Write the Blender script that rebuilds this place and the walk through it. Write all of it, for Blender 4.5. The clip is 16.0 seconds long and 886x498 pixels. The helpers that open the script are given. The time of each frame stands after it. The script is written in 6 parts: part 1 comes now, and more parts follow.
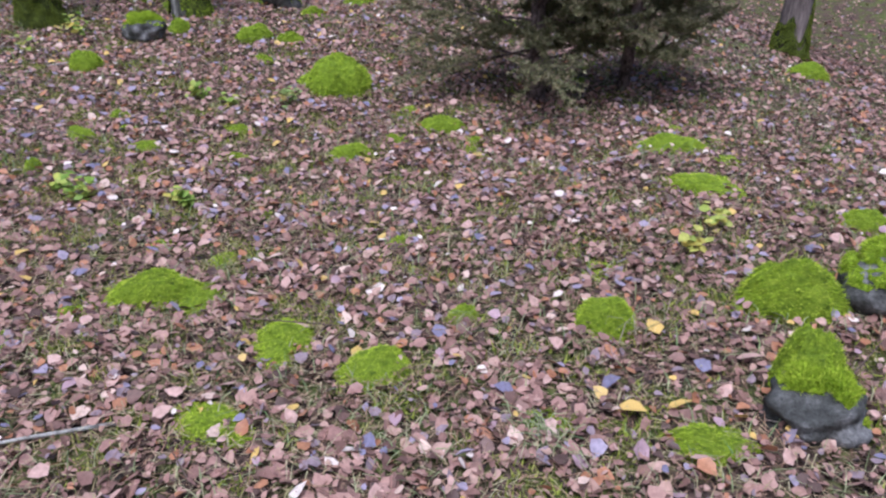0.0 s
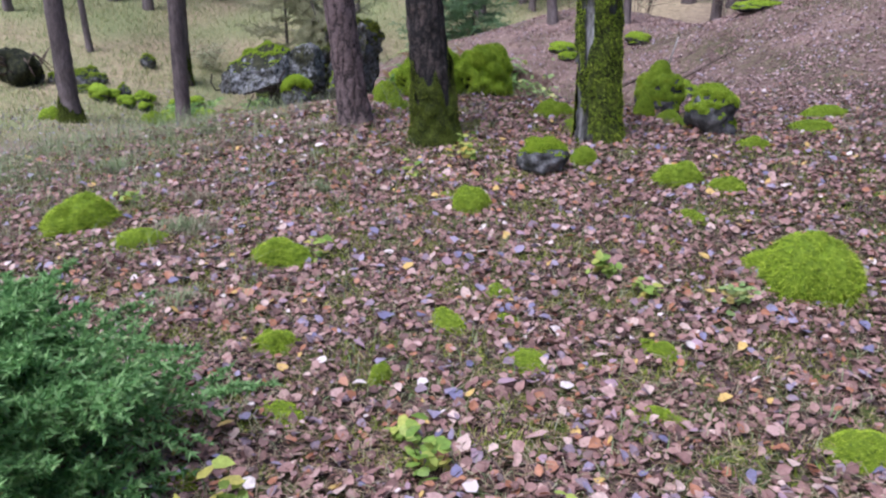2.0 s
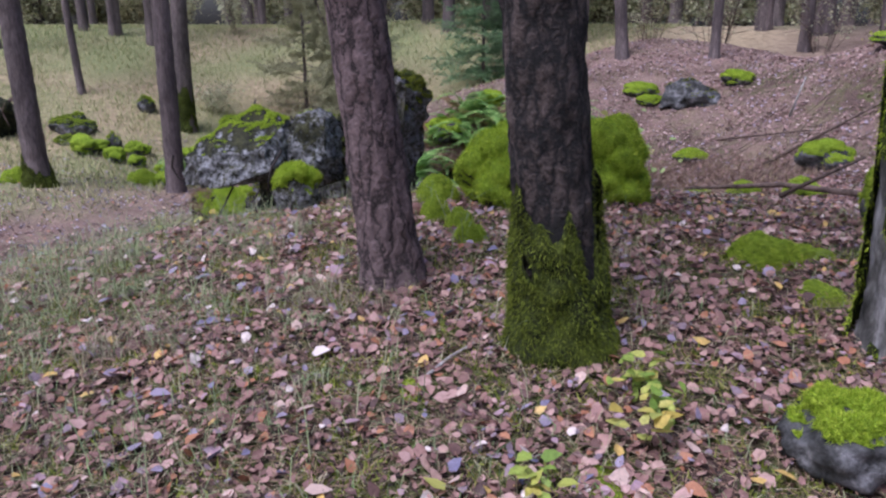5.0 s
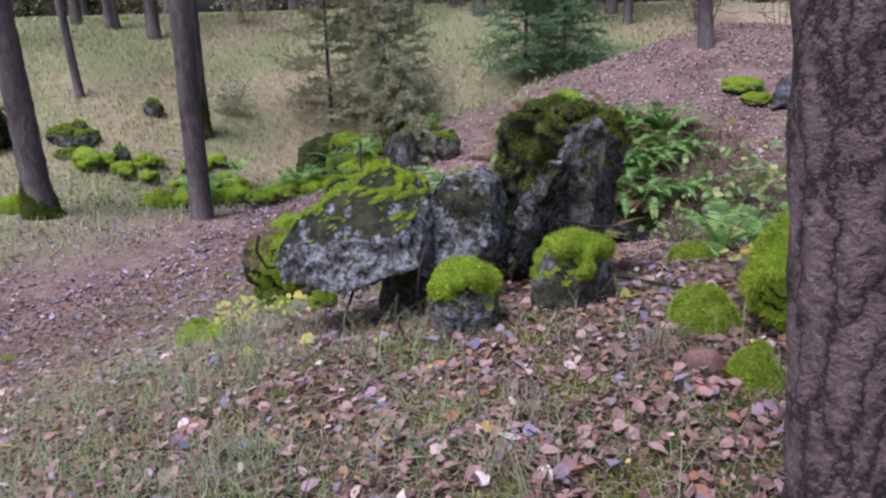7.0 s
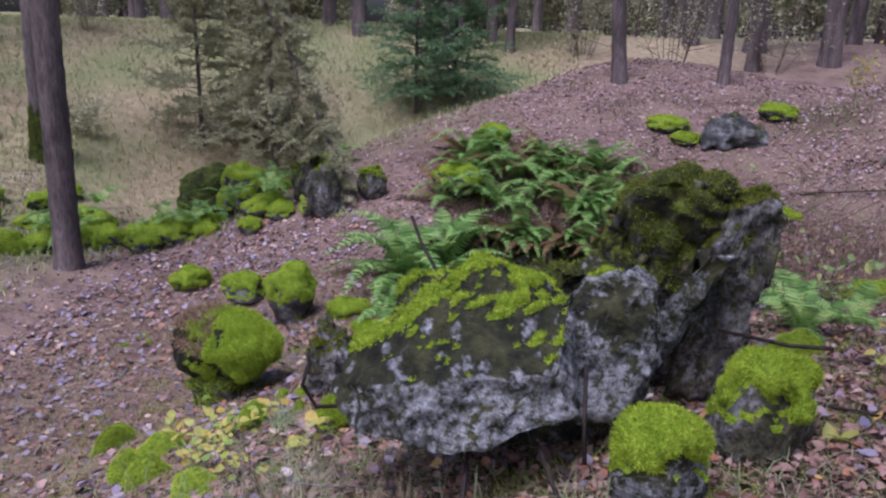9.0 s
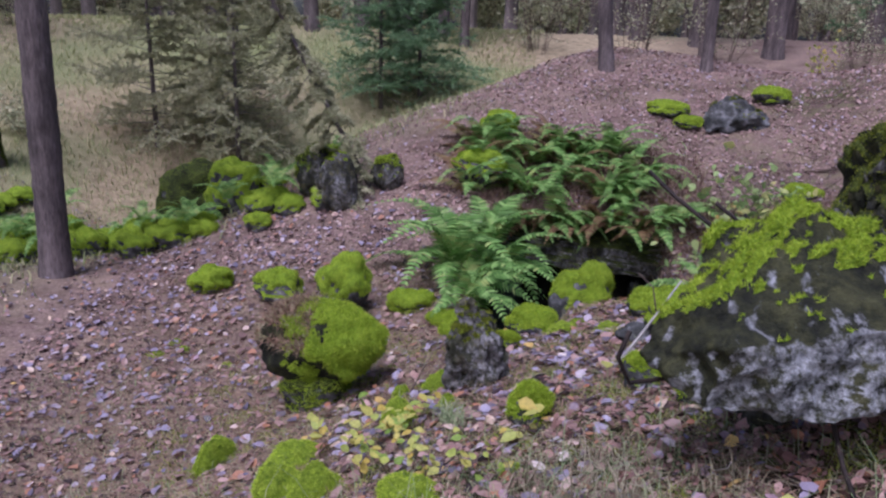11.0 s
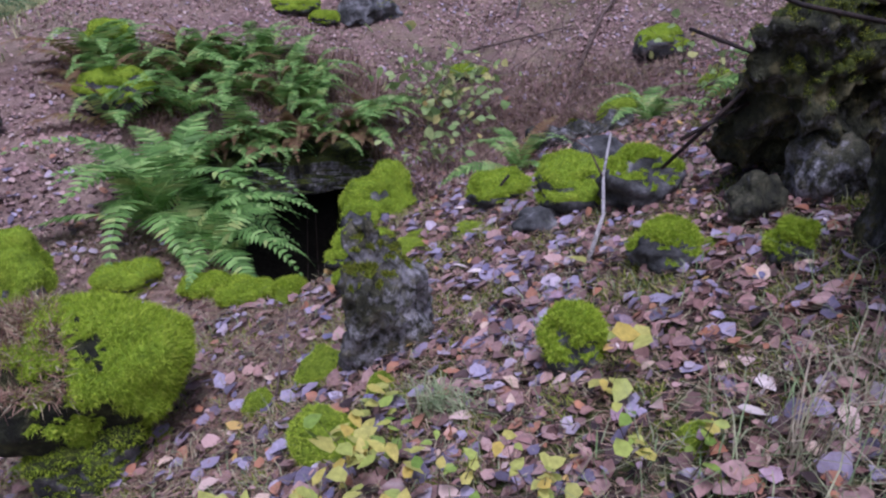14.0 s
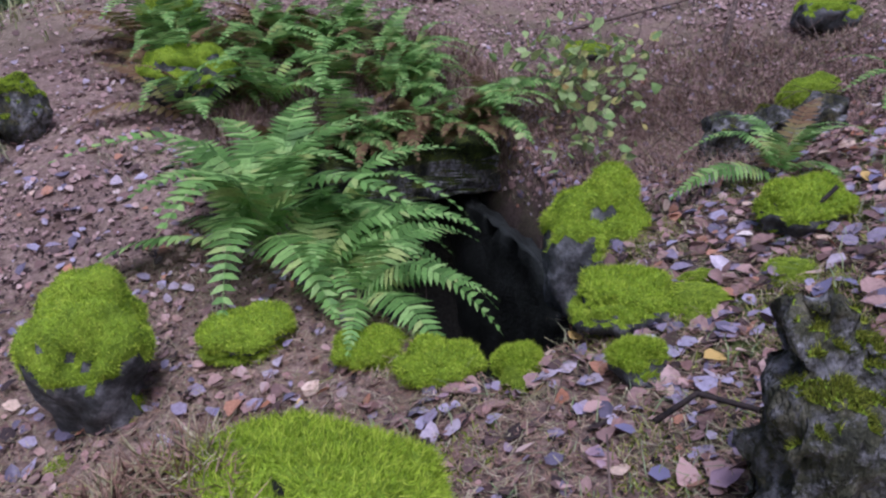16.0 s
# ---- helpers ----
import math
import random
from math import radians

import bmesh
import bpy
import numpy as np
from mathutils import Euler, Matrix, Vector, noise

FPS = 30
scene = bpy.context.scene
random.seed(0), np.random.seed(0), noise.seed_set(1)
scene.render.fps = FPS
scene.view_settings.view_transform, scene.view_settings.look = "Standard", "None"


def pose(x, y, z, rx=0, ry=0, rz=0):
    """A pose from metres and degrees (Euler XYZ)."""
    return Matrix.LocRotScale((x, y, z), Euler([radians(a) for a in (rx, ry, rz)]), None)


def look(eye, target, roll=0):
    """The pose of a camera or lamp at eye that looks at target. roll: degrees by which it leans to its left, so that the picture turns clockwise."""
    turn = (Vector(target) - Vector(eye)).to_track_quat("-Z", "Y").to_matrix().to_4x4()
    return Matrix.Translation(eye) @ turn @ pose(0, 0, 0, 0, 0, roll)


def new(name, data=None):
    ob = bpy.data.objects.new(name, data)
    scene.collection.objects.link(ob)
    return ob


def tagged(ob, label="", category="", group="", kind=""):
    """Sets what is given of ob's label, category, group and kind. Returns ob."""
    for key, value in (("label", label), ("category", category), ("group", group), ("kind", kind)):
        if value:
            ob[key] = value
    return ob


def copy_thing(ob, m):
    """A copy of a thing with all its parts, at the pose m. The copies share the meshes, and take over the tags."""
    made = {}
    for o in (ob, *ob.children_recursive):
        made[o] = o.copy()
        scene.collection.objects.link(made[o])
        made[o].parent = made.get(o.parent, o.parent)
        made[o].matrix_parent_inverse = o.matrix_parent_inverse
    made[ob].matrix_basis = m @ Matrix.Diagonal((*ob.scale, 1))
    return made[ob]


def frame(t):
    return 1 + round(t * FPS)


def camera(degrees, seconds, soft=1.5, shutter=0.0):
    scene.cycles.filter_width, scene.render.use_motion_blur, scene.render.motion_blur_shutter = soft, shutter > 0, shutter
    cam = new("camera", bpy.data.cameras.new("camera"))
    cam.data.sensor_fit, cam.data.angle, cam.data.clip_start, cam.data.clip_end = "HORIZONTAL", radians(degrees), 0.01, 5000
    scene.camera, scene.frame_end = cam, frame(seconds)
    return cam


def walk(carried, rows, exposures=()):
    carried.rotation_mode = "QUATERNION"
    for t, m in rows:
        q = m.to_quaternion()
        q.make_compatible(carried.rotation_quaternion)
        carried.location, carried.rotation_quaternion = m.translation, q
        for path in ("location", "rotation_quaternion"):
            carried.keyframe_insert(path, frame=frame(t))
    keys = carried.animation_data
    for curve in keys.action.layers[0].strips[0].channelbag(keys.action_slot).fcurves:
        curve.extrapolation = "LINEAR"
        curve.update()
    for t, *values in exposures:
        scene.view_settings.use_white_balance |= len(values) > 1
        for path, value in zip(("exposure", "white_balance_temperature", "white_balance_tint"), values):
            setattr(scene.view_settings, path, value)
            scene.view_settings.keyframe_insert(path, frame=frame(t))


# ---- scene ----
cam = camera(62.2, 16.0, soft=2.3)
PATH = [
    (0, (-0.05, 0.132, 1.503), (-0.04, 1.962, 0.697), 1.2),
    (0.5, (-0.149, 0.57, 1.543), (-0.555, 2.368, 0.767), 0.2),
    (1, (-0.309, 1.025, 1.622), (-0.956, 2.783, 0.92), 0.8),
    (1.1, (-0.275, 1.119, 1.619), (-1.021, 2.843, 0.934), -0.1),
    (1.5, (-0.58, 1.526, 1.651), (-1.414, 3.224, 1.002), 0.3),
    (2, (-0.921, 1.936, 1.681), (-1.803, 3.615, 1.047), 0.6),
    (2.5, (-1.338, 2.386, 1.752), (-2.234, 4.061, 1.127), -1.4),
    (3, (-1.658, 2.844, 1.761), (-2.557, 4.521, 1.146), -3.5),
    (3.2, (-1.756, 3.025, 1.801), (-2.659, 4.704, 1.197), -3.7),
    (5.3, (-3.285, 4.935, 1.819), (-4.273, 6.574, 1.237), 1.3),
    (5.5, (-3.546, 4.998, 1.832), (-4.585, 6.597, 1.23), 1.1),
    (6, (-4.072, 5.203, 1.955), (-5.116, 6.765, 1.27), -1.6),
    (6.5, (-4.583, 5.573, 2.011), (-5.618, 7.141, 1.325), -3.2),
    (6.6, (-4.699, 5.648, 2.025), (-5.719, 7.226, 1.34), -2.9),
    (7, (-5.039, 5.955, 2.042), (-5.966, 7.612, 1.415), -1.4),
    (7.1, (-5.138, 6.047, 2.053), (-5.993, 7.751, 1.45), -0.7),
    (7.2, (-5.222, 6.142, 2.068), (-5.993, 7.893, 1.485), -0.3),
    (7.5, (-5.435, 6.3, 2.131), (-6.002, 8.128, 1.549), 0.2),
    (8, (-5.87, 6.556, 2.184), (-6.373, 8.405, 1.609), -2.1),
    (8.5, (-6.281, 6.624, 2.221), (-6.794, 8.469, 1.643), 1.1),
    (8.7, (-6.465, 6.587, 2.185), (-6.992, 8.425, 1.599), 1.8),
    (10.8, (-8.134, 6.61, 1.754), (-8.518, 8.504, 1.24), 1.8),
    (11, (-8.258, 6.609, 1.747), (-8.545, 8.507, 1.188), 1.7),
    (11.5, (-8.526, 6.629, 1.628), (-8.481, 8.546, 1.061), 1.2),
    (12, (-8.875, 6.832, 1.519), (-8.773, 8.745, 0.945), -0.3),
    (12.5, (-9.168, 7.09, 1.433), (-9.055, 9.0, 0.851), -0.9),
    (13, (-9.39, 7.431, 1.347), (-9.009, 9.246, 0.598), 0.3),
    (13.5, (-9.523, 7.83, 1.277), (-9.052, 9.613, 0.503), -0.1),
    (14, (-9.647, 8.207, 1.12), (-8.804, 9.879, 0.418), -1.3),
    (14.5, (-9.643, 8.634, 1.094), (-8.667, 10.215, 0.355), -1.9),
    (15, (-9.656, 9.093, 1.068), (-8.717, 10.7, 0.335), 1.9),
    (15.5, (-9.778, 9.522, 0.945), (-8.904, 11.167, 0.218), 1.2),
    (16, (-9.953, 9.894, 0.867), (-9.153, 11.578, 0.144), -2.0),
]
walk(cam, [(t, look(eye, target, roll)) for t, eye, target, roll in PATH], [(0.0, 0.5, 5500, 15), (2.0, 0.53, 5450, 20), (3.0, 0.39, 5450, 21), (6.0, 0.28, 5500, 26), (7.5, 0.36, 5450, 26), (8.5, 0.16, 5450, 29), (11.0, 0.09, 5400, 29), (12.0, 0.09, 5250, 32), (14.0, 0.06, 5250, 32), (16.0, 0.06, 5250, 27)])

# ---- light ----
world = bpy.data.worlds.new("overcast_sky")
scene.world = world
world.use_nodes = True
wn = world.node_tree.nodes
sky = wn.new("ShaderNodeTexSky")
sky.sky_type, sky.sun_disc, sky.sun_elevation, sky.sun_rotation = "NISHITA", False, radians(55), radians(200)
sky.air_density, sky.dust_density, sky.ozone_density = 1.0, 5.0, 1.0
world.node_tree.links.new(sky.outputs[0], wn["Background"].inputs[0])
wn["Background"].inputs[1].default_value = 0.095
sun = new("sun", bpy.data.lights.new("sun", "SUN"))
sun.data.energy, sun.data.angle, sun.data.color = 2.6, radians(20), (1.0, 0.98, 0.96)
sun.matrix_world = look((0, 0, 30), (4, 9, 0))

# ---- materials ----


def node_mat(name):
    m = bpy.data.materials.new(name)
    m.use_nodes = True
    nt = m.node_tree
    return m, nt, nt.nodes["Principled BSDF"]


def ramp_node(nt, stops):
    r = nt.nodes.new("ShaderNodeValToRGB")
    el = r.color_ramp.elements
    while len(el) < len(stops):
        el.new(0.5)
    for e, (p, c) in zip(el, stops):
        e.position, e.color = p, (*c, 1)
    return r


def noise_node(nt, scale, detail=4.0, rough=0.6, coord="Object", stretch=None):
    tc = nt.nodes.new("ShaderNodeTexCoord")
    n = nt.nodes.new("ShaderNodeTexNoise")
    n.inputs["Scale"].default_value, n.inputs["Detail"].default_value, n.inputs["Roughness"].default_value = scale, detail, rough
    src = tc.outputs[coord]
    if stretch:
        mp = nt.nodes.new("ShaderNodeMapping")
        mp.inputs["Scale"].default_value = stretch
        nt.links.new(src, mp.inputs["Vector"])
        src = mp.outputs[0]
    nt.links.new(src, n.inputs["Vector"])
    return n


def blend(nt, fac, a, b, kind="MIX"):
    x = nt.nodes.new("ShaderNodeMix")
    x.data_type, x.blend_type = "RGBA", kind
    for s, v in ((x.inputs[0], fac), (x.inputs[6], a), (x.inputs[7], b)):
        if isinstance(v, (int, float)):
            s.default_value = v
        elif isinstance(v, tuple):
            s.default_value = (*v, 1)
        else:
            nt.links.new(v, s)
    return x.outputs[2]


def bumped(nt, bs, height, strength=0.5, distance=0.02):
    b = nt.nodes.new("ShaderNodeBump")
    b.inputs["Strength"].default_value, b.inputs["Distance"].default_value = strength, distance
    nt.links.new(height, b.inputs["Height"])
    nt.links.new(b.outputs[0], bs.inputs["Normal"])


def noisy(name, stops, scale, rough=0.9, bump=0.6, dist=0.02, detail=6.0, fine=None, stretch=None, coord="Object"):
    """A surface of one noise ramp, with a finer noise darkening it, and relief."""
    m, nt, bs = node_mat(name)
    n = noise_node(nt, scale, detail, 0.65, coord, stretch)
    r = ramp_node(nt, stops)
    nt.links.new(n.outputs[0], r.inputs[0])
    f = noise_node(nt, fine or scale * 9, 3, 0.7, coord, stretch)
    d = ramp_node(nt, ((0.3, (0.5, 0.5, 0.5)), (0.7, (1.15, 1.15, 1.15))))
    nt.links.new(f.outputs[0], d.inputs[0])
    nt.links.new(blend(nt, 1.0, r.outputs[0], d.outputs[0], "MULTIPLY"), bs.inputs["Base Color"])
    bs.inputs["Roughness"].default_value = rough
    bs.inputs["Specular IOR Level"].default_value = 0.3
    bumped(nt, bs, f.outputs[0], bump, dist)
    return m


def plated(name, stops, scale, char=0.0):
    """Bark of uneven upright plates with dark cracks between them, scorched in streaks where char is set."""
    m, nt, bs = node_mat(name)
    warp = noise_node(nt, 16.0, 5, 0.7)
    tc = nt.nodes.new("ShaderNodeTexCoord")
    mp = nt.nodes.new("ShaderNodeMapping")
    mp.inputs["Scale"].default_value = (1, 1, 0.24)
    nt.links.new(tc.outputs["Object"], mp.inputs["Vector"])
    mixed = blend(nt, 0.09, mp.outputs[0], warp.outputs["Color"])
    v = nt.nodes.new("ShaderNodeTexVoronoi")
    v.feature = "DISTANCE_TO_EDGE"
    v.inputs["Scale"].default_value = scale
    nt.links.new(mixed, v.inputs["Vector"])
    r = ramp_node(nt, stops)
    nt.links.new(v.outputs["Distance"], r.inputs[0])
    f = noise_node(nt, 40, 5, 0.7)
    d = ramp_node(nt, ((0.3, (0.45, 0.45, 0.45)), (0.7, (1.3, 1.3, 1.3))))
    nt.links.new(f.outputs[0], d.inputs[0])
    col = blend(nt, 1.0, r.outputs[0], d.outputs[0], "MULTIPLY")
    g = noise_node(nt, 2.2, 4, 0.6, "Object", (1.4, 1.4, 0.4))
    k = ramp_node(nt, ((0.5, (0, 0, 0)), (0.56, (1, 1, 1))))
    nt.links.new(g.outputs[0], k.inputs[0])
    sc = nt.nodes.new("ShaderNodeMath")
    sc.operation = "MULTIPLY"
    sc.inputs[1].default_value = max(char, 0.1)
    nt.links.new(k.outputs[0], sc.inputs[0])
    nt.links.new(blend(nt, sc.outputs[0], col, (0.014, 0.014, 0.013) if char else (0.035, 0.038, 0.032)), bs.inputs["Base Color"])
    bs.inputs["Roughness"].default_value = 0.9
    h = blend(nt, 0.3, v.outputs["Distance"], f.outputs[0])
    bumped(nt, bs, h, 1.0, 0.06)
    return m


def with_lichen(m, stops):
    """Lets a stone surface turn to dark lichen where its "lichen" attribute is high."""
    nt = m.node_tree
    bs = nt.nodes["Principled BSDF"]
    clean = bs.inputs["Base Color"].links[0].from_socket
    holes = nt.nodes.new("ShaderNodeTexVoronoi")
    holes.inputs["Scale"].default_value = 20
    nt.links.new(nt.nodes.new("ShaderNodeTexCoord").outputs["Object"], holes.inputs["Vector"])
    pit = ramp_node(nt, ((0.12, (0.3, 0.3, 0.3)), (0.26, (1, 1, 1))))
    nt.links.new(holes.outputs["Distance"], pit.inputs[0])
    clean = blend(nt, 1.0, clean, pit.outputs[0], "MULTIPLY")
    a = nt.nodes.new("ShaderNodeAttribute")
    a.attribute_name = "lichen"
    f = noise_node(nt, 24, 6, 0.75)
    add = nt.nodes.new("ShaderNodeMath")
    add.operation = "MULTIPLY_ADD"
    nt.links.new(f.outputs[0], add.inputs[0])
    add.inputs[1].default_value = 1.6
    nt.links.new(a.outputs["Fac"], add.inputs[2])
    edge = ramp_node(nt, ((0.68, (0, 0, 0)), (0.95, (1, 1, 1))))
    nt.links.new(add.outputs[0], edge.inputs[0])
    c = ramp_node(nt, stops)
    nt.links.new(noise_node(nt, 9, 7, 0.7).outputs[0], c.inputs[0])
    nt.links.new(blend(nt, edge.outputs[0], clean, c.outputs[0]), bs.inputs["Base Color"])


def island(name, stops, rough=0.6, trans=0.0, mottled=0.25, scale=60.0, interp="CONSTANT", per_object=False):
    """Colour by piece: each loose piece, or each object, takes one colour of the ramp."""
    m, nt, bs = node_mat(name)
    if per_object:
        g = nt.nodes.new("ShaderNodeObjectInfo").outputs["Random"]
    else:
        g = nt.nodes.new("ShaderNodeNewGeometry").outputs["Random Per Island"]
    r = ramp_node(nt, stops)
    r.color_ramp.interpolation = interp
    nt.links.new(g, r.inputs[0])
    n = noise_node(nt, scale, 3, 0.6)
    d = ramp_node(nt, ((0.3, (1 - mottled,) * 3), (0.7, (1 + mottled * 0.6,) * 3)))
    nt.links.new(n.outputs[0], d.inputs[0])
    col = blend(nt, 1.0, r.outputs[0], d.outputs[0], "MULTIPLY")
    nt.links.new(col, bs.inputs["Base Color"])
    bs.inputs["Roughness"].default_value = rough
    bs.inputs["Specular IOR Level"].default_value = 0.25
    if trans:
        bs.inputs["Transmission Weight"].default_value = 0
        t = nt.nodes.new("ShaderNodeBsdfTranslucent")
        nt.links.new(col, t.inputs["Color"])
        mx = nt.nodes.new("ShaderNodeMixShader")
        mx.inputs[0].default_value = trans
        nt.links.new(bs.outputs[0], mx.inputs[1])
        nt.links.new(t.outputs[0], mx.inputs[2])
        nt.links.new(mx.outputs[0], nt.nodes["Material Output"].inputs["Surface"])
    return m


def ground_material():
    m, nt, bs = node_mat("forest_floor")
    big = noise_node(nt, 0.9, 5, 0.6)
    mid = noise_node(nt, 5.0, 6, 0.7)
    fin = noise_node(nt, 45.0, 6, 0.75)
    soil = ramp_node(nt, ((0.34, (0.014, 0.01, 0.008)), (0.46, (0.055, 0.036, 0.03)), (0.57, (0.12, 0.08, 0.066)), (0.72, (0.24, 0.165, 0.14))))
    nt.links.new(fin.outputs[0], soil.inputs[0])
    green = ramp_node(nt, ((0.32, (0.018, 0.024, 0.008)), (0.5, (0.075, 0.095, 0.025)), (0.72, (0.2, 0.22, 0.07))))
    nt.links.new(fin.outputs[0], green.inputs[0])
    mask = ramp_node(nt, ((0.45, (0, 0, 0)), (0.58, (1, 1, 1))))
    nt.links.new(mid.outputs[0], mask.inputs[0])
    near = blend(nt, mask.outputs[0], soil.outputs[0], green.outputs[0])
    # the open forest meadow: dry tan grass with green patches
    tan = ramp_node(nt, ((0.3, (0.17, 0.137, 0.08)), (0.5, (0.32, 0.255, 0.158)), (0.7, (0.47, 0.38, 0.245))))
    nt.links.new(mid.outputs[0], tan.inputs[0])
    moss = ramp_node(nt, ((0.3, (0.13, 0.15, 0.062)), (0.7, (0.31, 0.325, 0.155))))
    nt.links.new(fin.outputs[0], moss.inputs[0])
    patch = ramp_node(nt, ((0.42, (0, 0, 0)), (0.58, (1, 1, 1))))
    nt.links.new(noise_node(nt, 0.16, 3, 0.55).outputs[0], patch.inputs[0])
    far = blend(nt, patch.outputs[0], tan.outputs[0], moss.outputs[0])
    carpet = ramp_node(nt, ((0.34, (0.08, 0.055, 0.045)), (0.46, (0.2, 0.138, 0.116)), (0.56, (0.31, 0.22, 0.185)), (0.7, (0.46, 0.345, 0.29))))
    nt.links.new(noise_node(nt, 26.0, 9, 0.85).outputs[0], carpet.inputs[0])
    blot = ramp_node(nt, ((0.36, (0.58, 0.54, 0.52)), (0.5, (1, 1, 1)), (0.66, (1.2, 1.22, 1.1))))
    nt.links.new(noise_node(nt, 1.7, 6, 0.7).outputs[0], blot.inputs[0])
    carpet_col = blend(nt, 1.0, carpet.outputs[0], blot.outputs[0], "MULTIPLY")
    dry = nt.nodes.new("ShaderNodeAttribute")
    dry.attribute_name = "needles"
    near = blend(nt, dry.outputs["Fac"], near, carpet_col)
    # shade of the pit painted into the ground colour, by attribute
    shaded = nt.nodes.new("ShaderNodeAttribute")
    shaded.attribute_name = "pit_shade"
    pit_shade = ramp_node(nt, ((0.35, (0.006, 0.006, 0.005)), (0.6, (0.022, 0.021, 0.017)), (0.75, (0.05, 0.046, 0.036))))
    nt.links.new(fin.outputs[0], pit_shade.inputs[0])
    near = blend(nt, shaded.outputs["Fac"], near, pit_shade.outputs[0])
    at = nt.nodes.new("ShaderNodeAttribute")
    at.attribute_name = "meadow"
    nt.links.new(blend(nt, at.outputs["Fac"], near, far), bs.inputs["Base Color"])
    bs.inputs["Roughness"].default_value = 0.95
    bs.inputs["Specular IOR Level"].default_value = 0.15
    h = blend(nt, 0.5, fin.outputs[0], mid.outputs[0])
    bumped(nt, bs, h, 0.8, 0.03)
    return m


M_GROUND = ground_material()
LITTER = ((0.0, (0.24, 0.137, 0.117)), (0.2, (0.33, 0.19, 0.165)), (0.38, (0.17, 0.1, 0.087)), (0.5, (0.4, 0.24, 0.205)), (0.68, (0.1, 0.063, 0.056)), (0.75, (0.27, 0.205, 0.235)), (0.83, (0.46, 0.3, 0.25)), (0.93, (0.38, 0.17, 0.095)))
LITTER_BRIGHT = ((0.0, (0.52, 0.34, 0.3)), (0.22, (0.34, 0.29, 0.38)), (0.38, (0.2, 0.185, 0.28)), (0.48, (0.62, 0.46, 0.39)), (0.62, (0.44, 0.21, 0.12)), (0.72, (0.64, 0.44, 0.14)), (0.8, (0.74, 0.64, 0.59)), (0.88, (0.4, 0.27, 0.31)))
LITTER_WET = ((0.0, (0.3, 0.19, 0.168)), (0.14, (0.2, 0.125, 0.11)), (0.26, (0.1, 0.066, 0.06)), (0.34, (0.29, 0.245, 0.315)), (0.48, (0.4, 0.26, 0.228)), (0.58, (0.16, 0.14, 0.19)), (0.68, (0.37, 0.33, 0.42)), (0.79, (0.05, 0.036, 0.035)),
              (0.85, (0.42, 0.21, 0.13)), (0.91, (0.48, 0.41, 0.46)), (0.96, (0.64, 0.48, 0.36)))
M_LEAF_WET = island("wet_leaves", LITTER_WET, 0.35, 0.1)
M_CRUMB = island("leaf_crumbs", ((0.0, (0.02, 0.014, 0.012)), (0.4, (0.06, 0.04, 0.034)), (0.65, (0.2, 0.13, 0.11)), (0.85, (0.36, 0.24, 0.2))), 0.7, 0.05)
M_LEAF_MOUND = island("mound_leaves", ((0.0, (0.34, 0.225, 0.2)), (0.3, (0.27, 0.175, 0.153)), (0.5, (0.42, 0.28, 0.25)), (0.66, (0.17, 0.11, 0.098)), (0.74, (0.38, 0.32, 0.37)), (0.84, (0.5, 0.36, 0.32)), (0.95, (0.55, 0.44, 0.39))), 0.75, 0.1)
M_LEAF = island("fallen_leaves", LITTER, 0.5, 0.12)
M_LEAF_BRIGHT = island("fresh_fallen_leaves", LITTER_BRIGHT, 0.45, 0.12)
M_LEAF_ONE = island("fallen_leaf_single", LITTER_BRIGHT, 0.45, 0.12, per_object=True)
M_MOSS = noisy("cushion_moss", ((0.3, (0.12, 0.19, 0.012)), (0.5, (0.26, 0.39, 0.022)), (0.7, (0.4, 0.52, 0.04))), 9, 0.95, 0.9, 0.02, fine=90)
M_TUFT = island("moss_shoots", ((0.0, (0.17, 0.25, 0.014)), (0.3, (0.3, 0.44, 0.022)), (0.65, (0.43, 0.58, 0.034)), (0.9, (0.54, 0.64, 0.07))), 0.8, 0.3, interp="LINEAR")
M_CRUST = noisy("black_lichen_crust", ((0.35, (0.008, 0.009, 0.006)), (0.52, (0.028, 0.032, 0.014)), (0.66, (0.075, 0.08, 0.03)), (0.8, (0.14, 0.13, 0.07))), 9, 0.95, 1.0, 0.025, fine=60)
M_CONCRETE_DARK = noisy("stained_concrete", ((0.38, (0.012, 0.013, 0.011)), (0.47, (0.06, 0.06, 0.058)), (0.55, (0.22, 0.215, 0.215)), (0.68, (0.44, 0.44, 0.45))), 6, 0.9, 1.0, 0.035, detail=9, stretch=(1, 1, 0.45), fine=30)
with_lichen(M_CONCRETE_DARK, ((0.35, (0.008, 0.009, 0.006)), (0.5, (0.035, 0.038, 0.018)), (0.62, (0.11, 0.1, 0.045)), (0.78, (0.2, 0.17, 0.1))))
M_MOSS_DARK = noisy("dark_moss", ((0.35, (0.012, 0.015, 0.006)), (0.5, (0.045, 0.06, 0.012)), (0.68, (0.12, 0.155, 0.022))), 7, 0.95, 0.9, 0.02, fine=70)
M_STONE = noisy("granite", ((0.34, (0.018, 0.02, 0.017)), (0.5, (0.09, 0.092, 0.09)), (0.66, (0.3, 0.3, 0.31))), 6, 0.85, 0.6, 0.015, fine=60)
M_CONCRETE = noisy("weathered_concrete", ((0.28, (0.17, 0.172, 0.17)), (0.4, (0.26, 0.265, 0.272)), (0.54, (0.35, 0.36, 0.378)), (0.7, (0.44, 0.455, 0.48))), 8, 0.85, 0.8, 0.02, detail=9, fine=45)
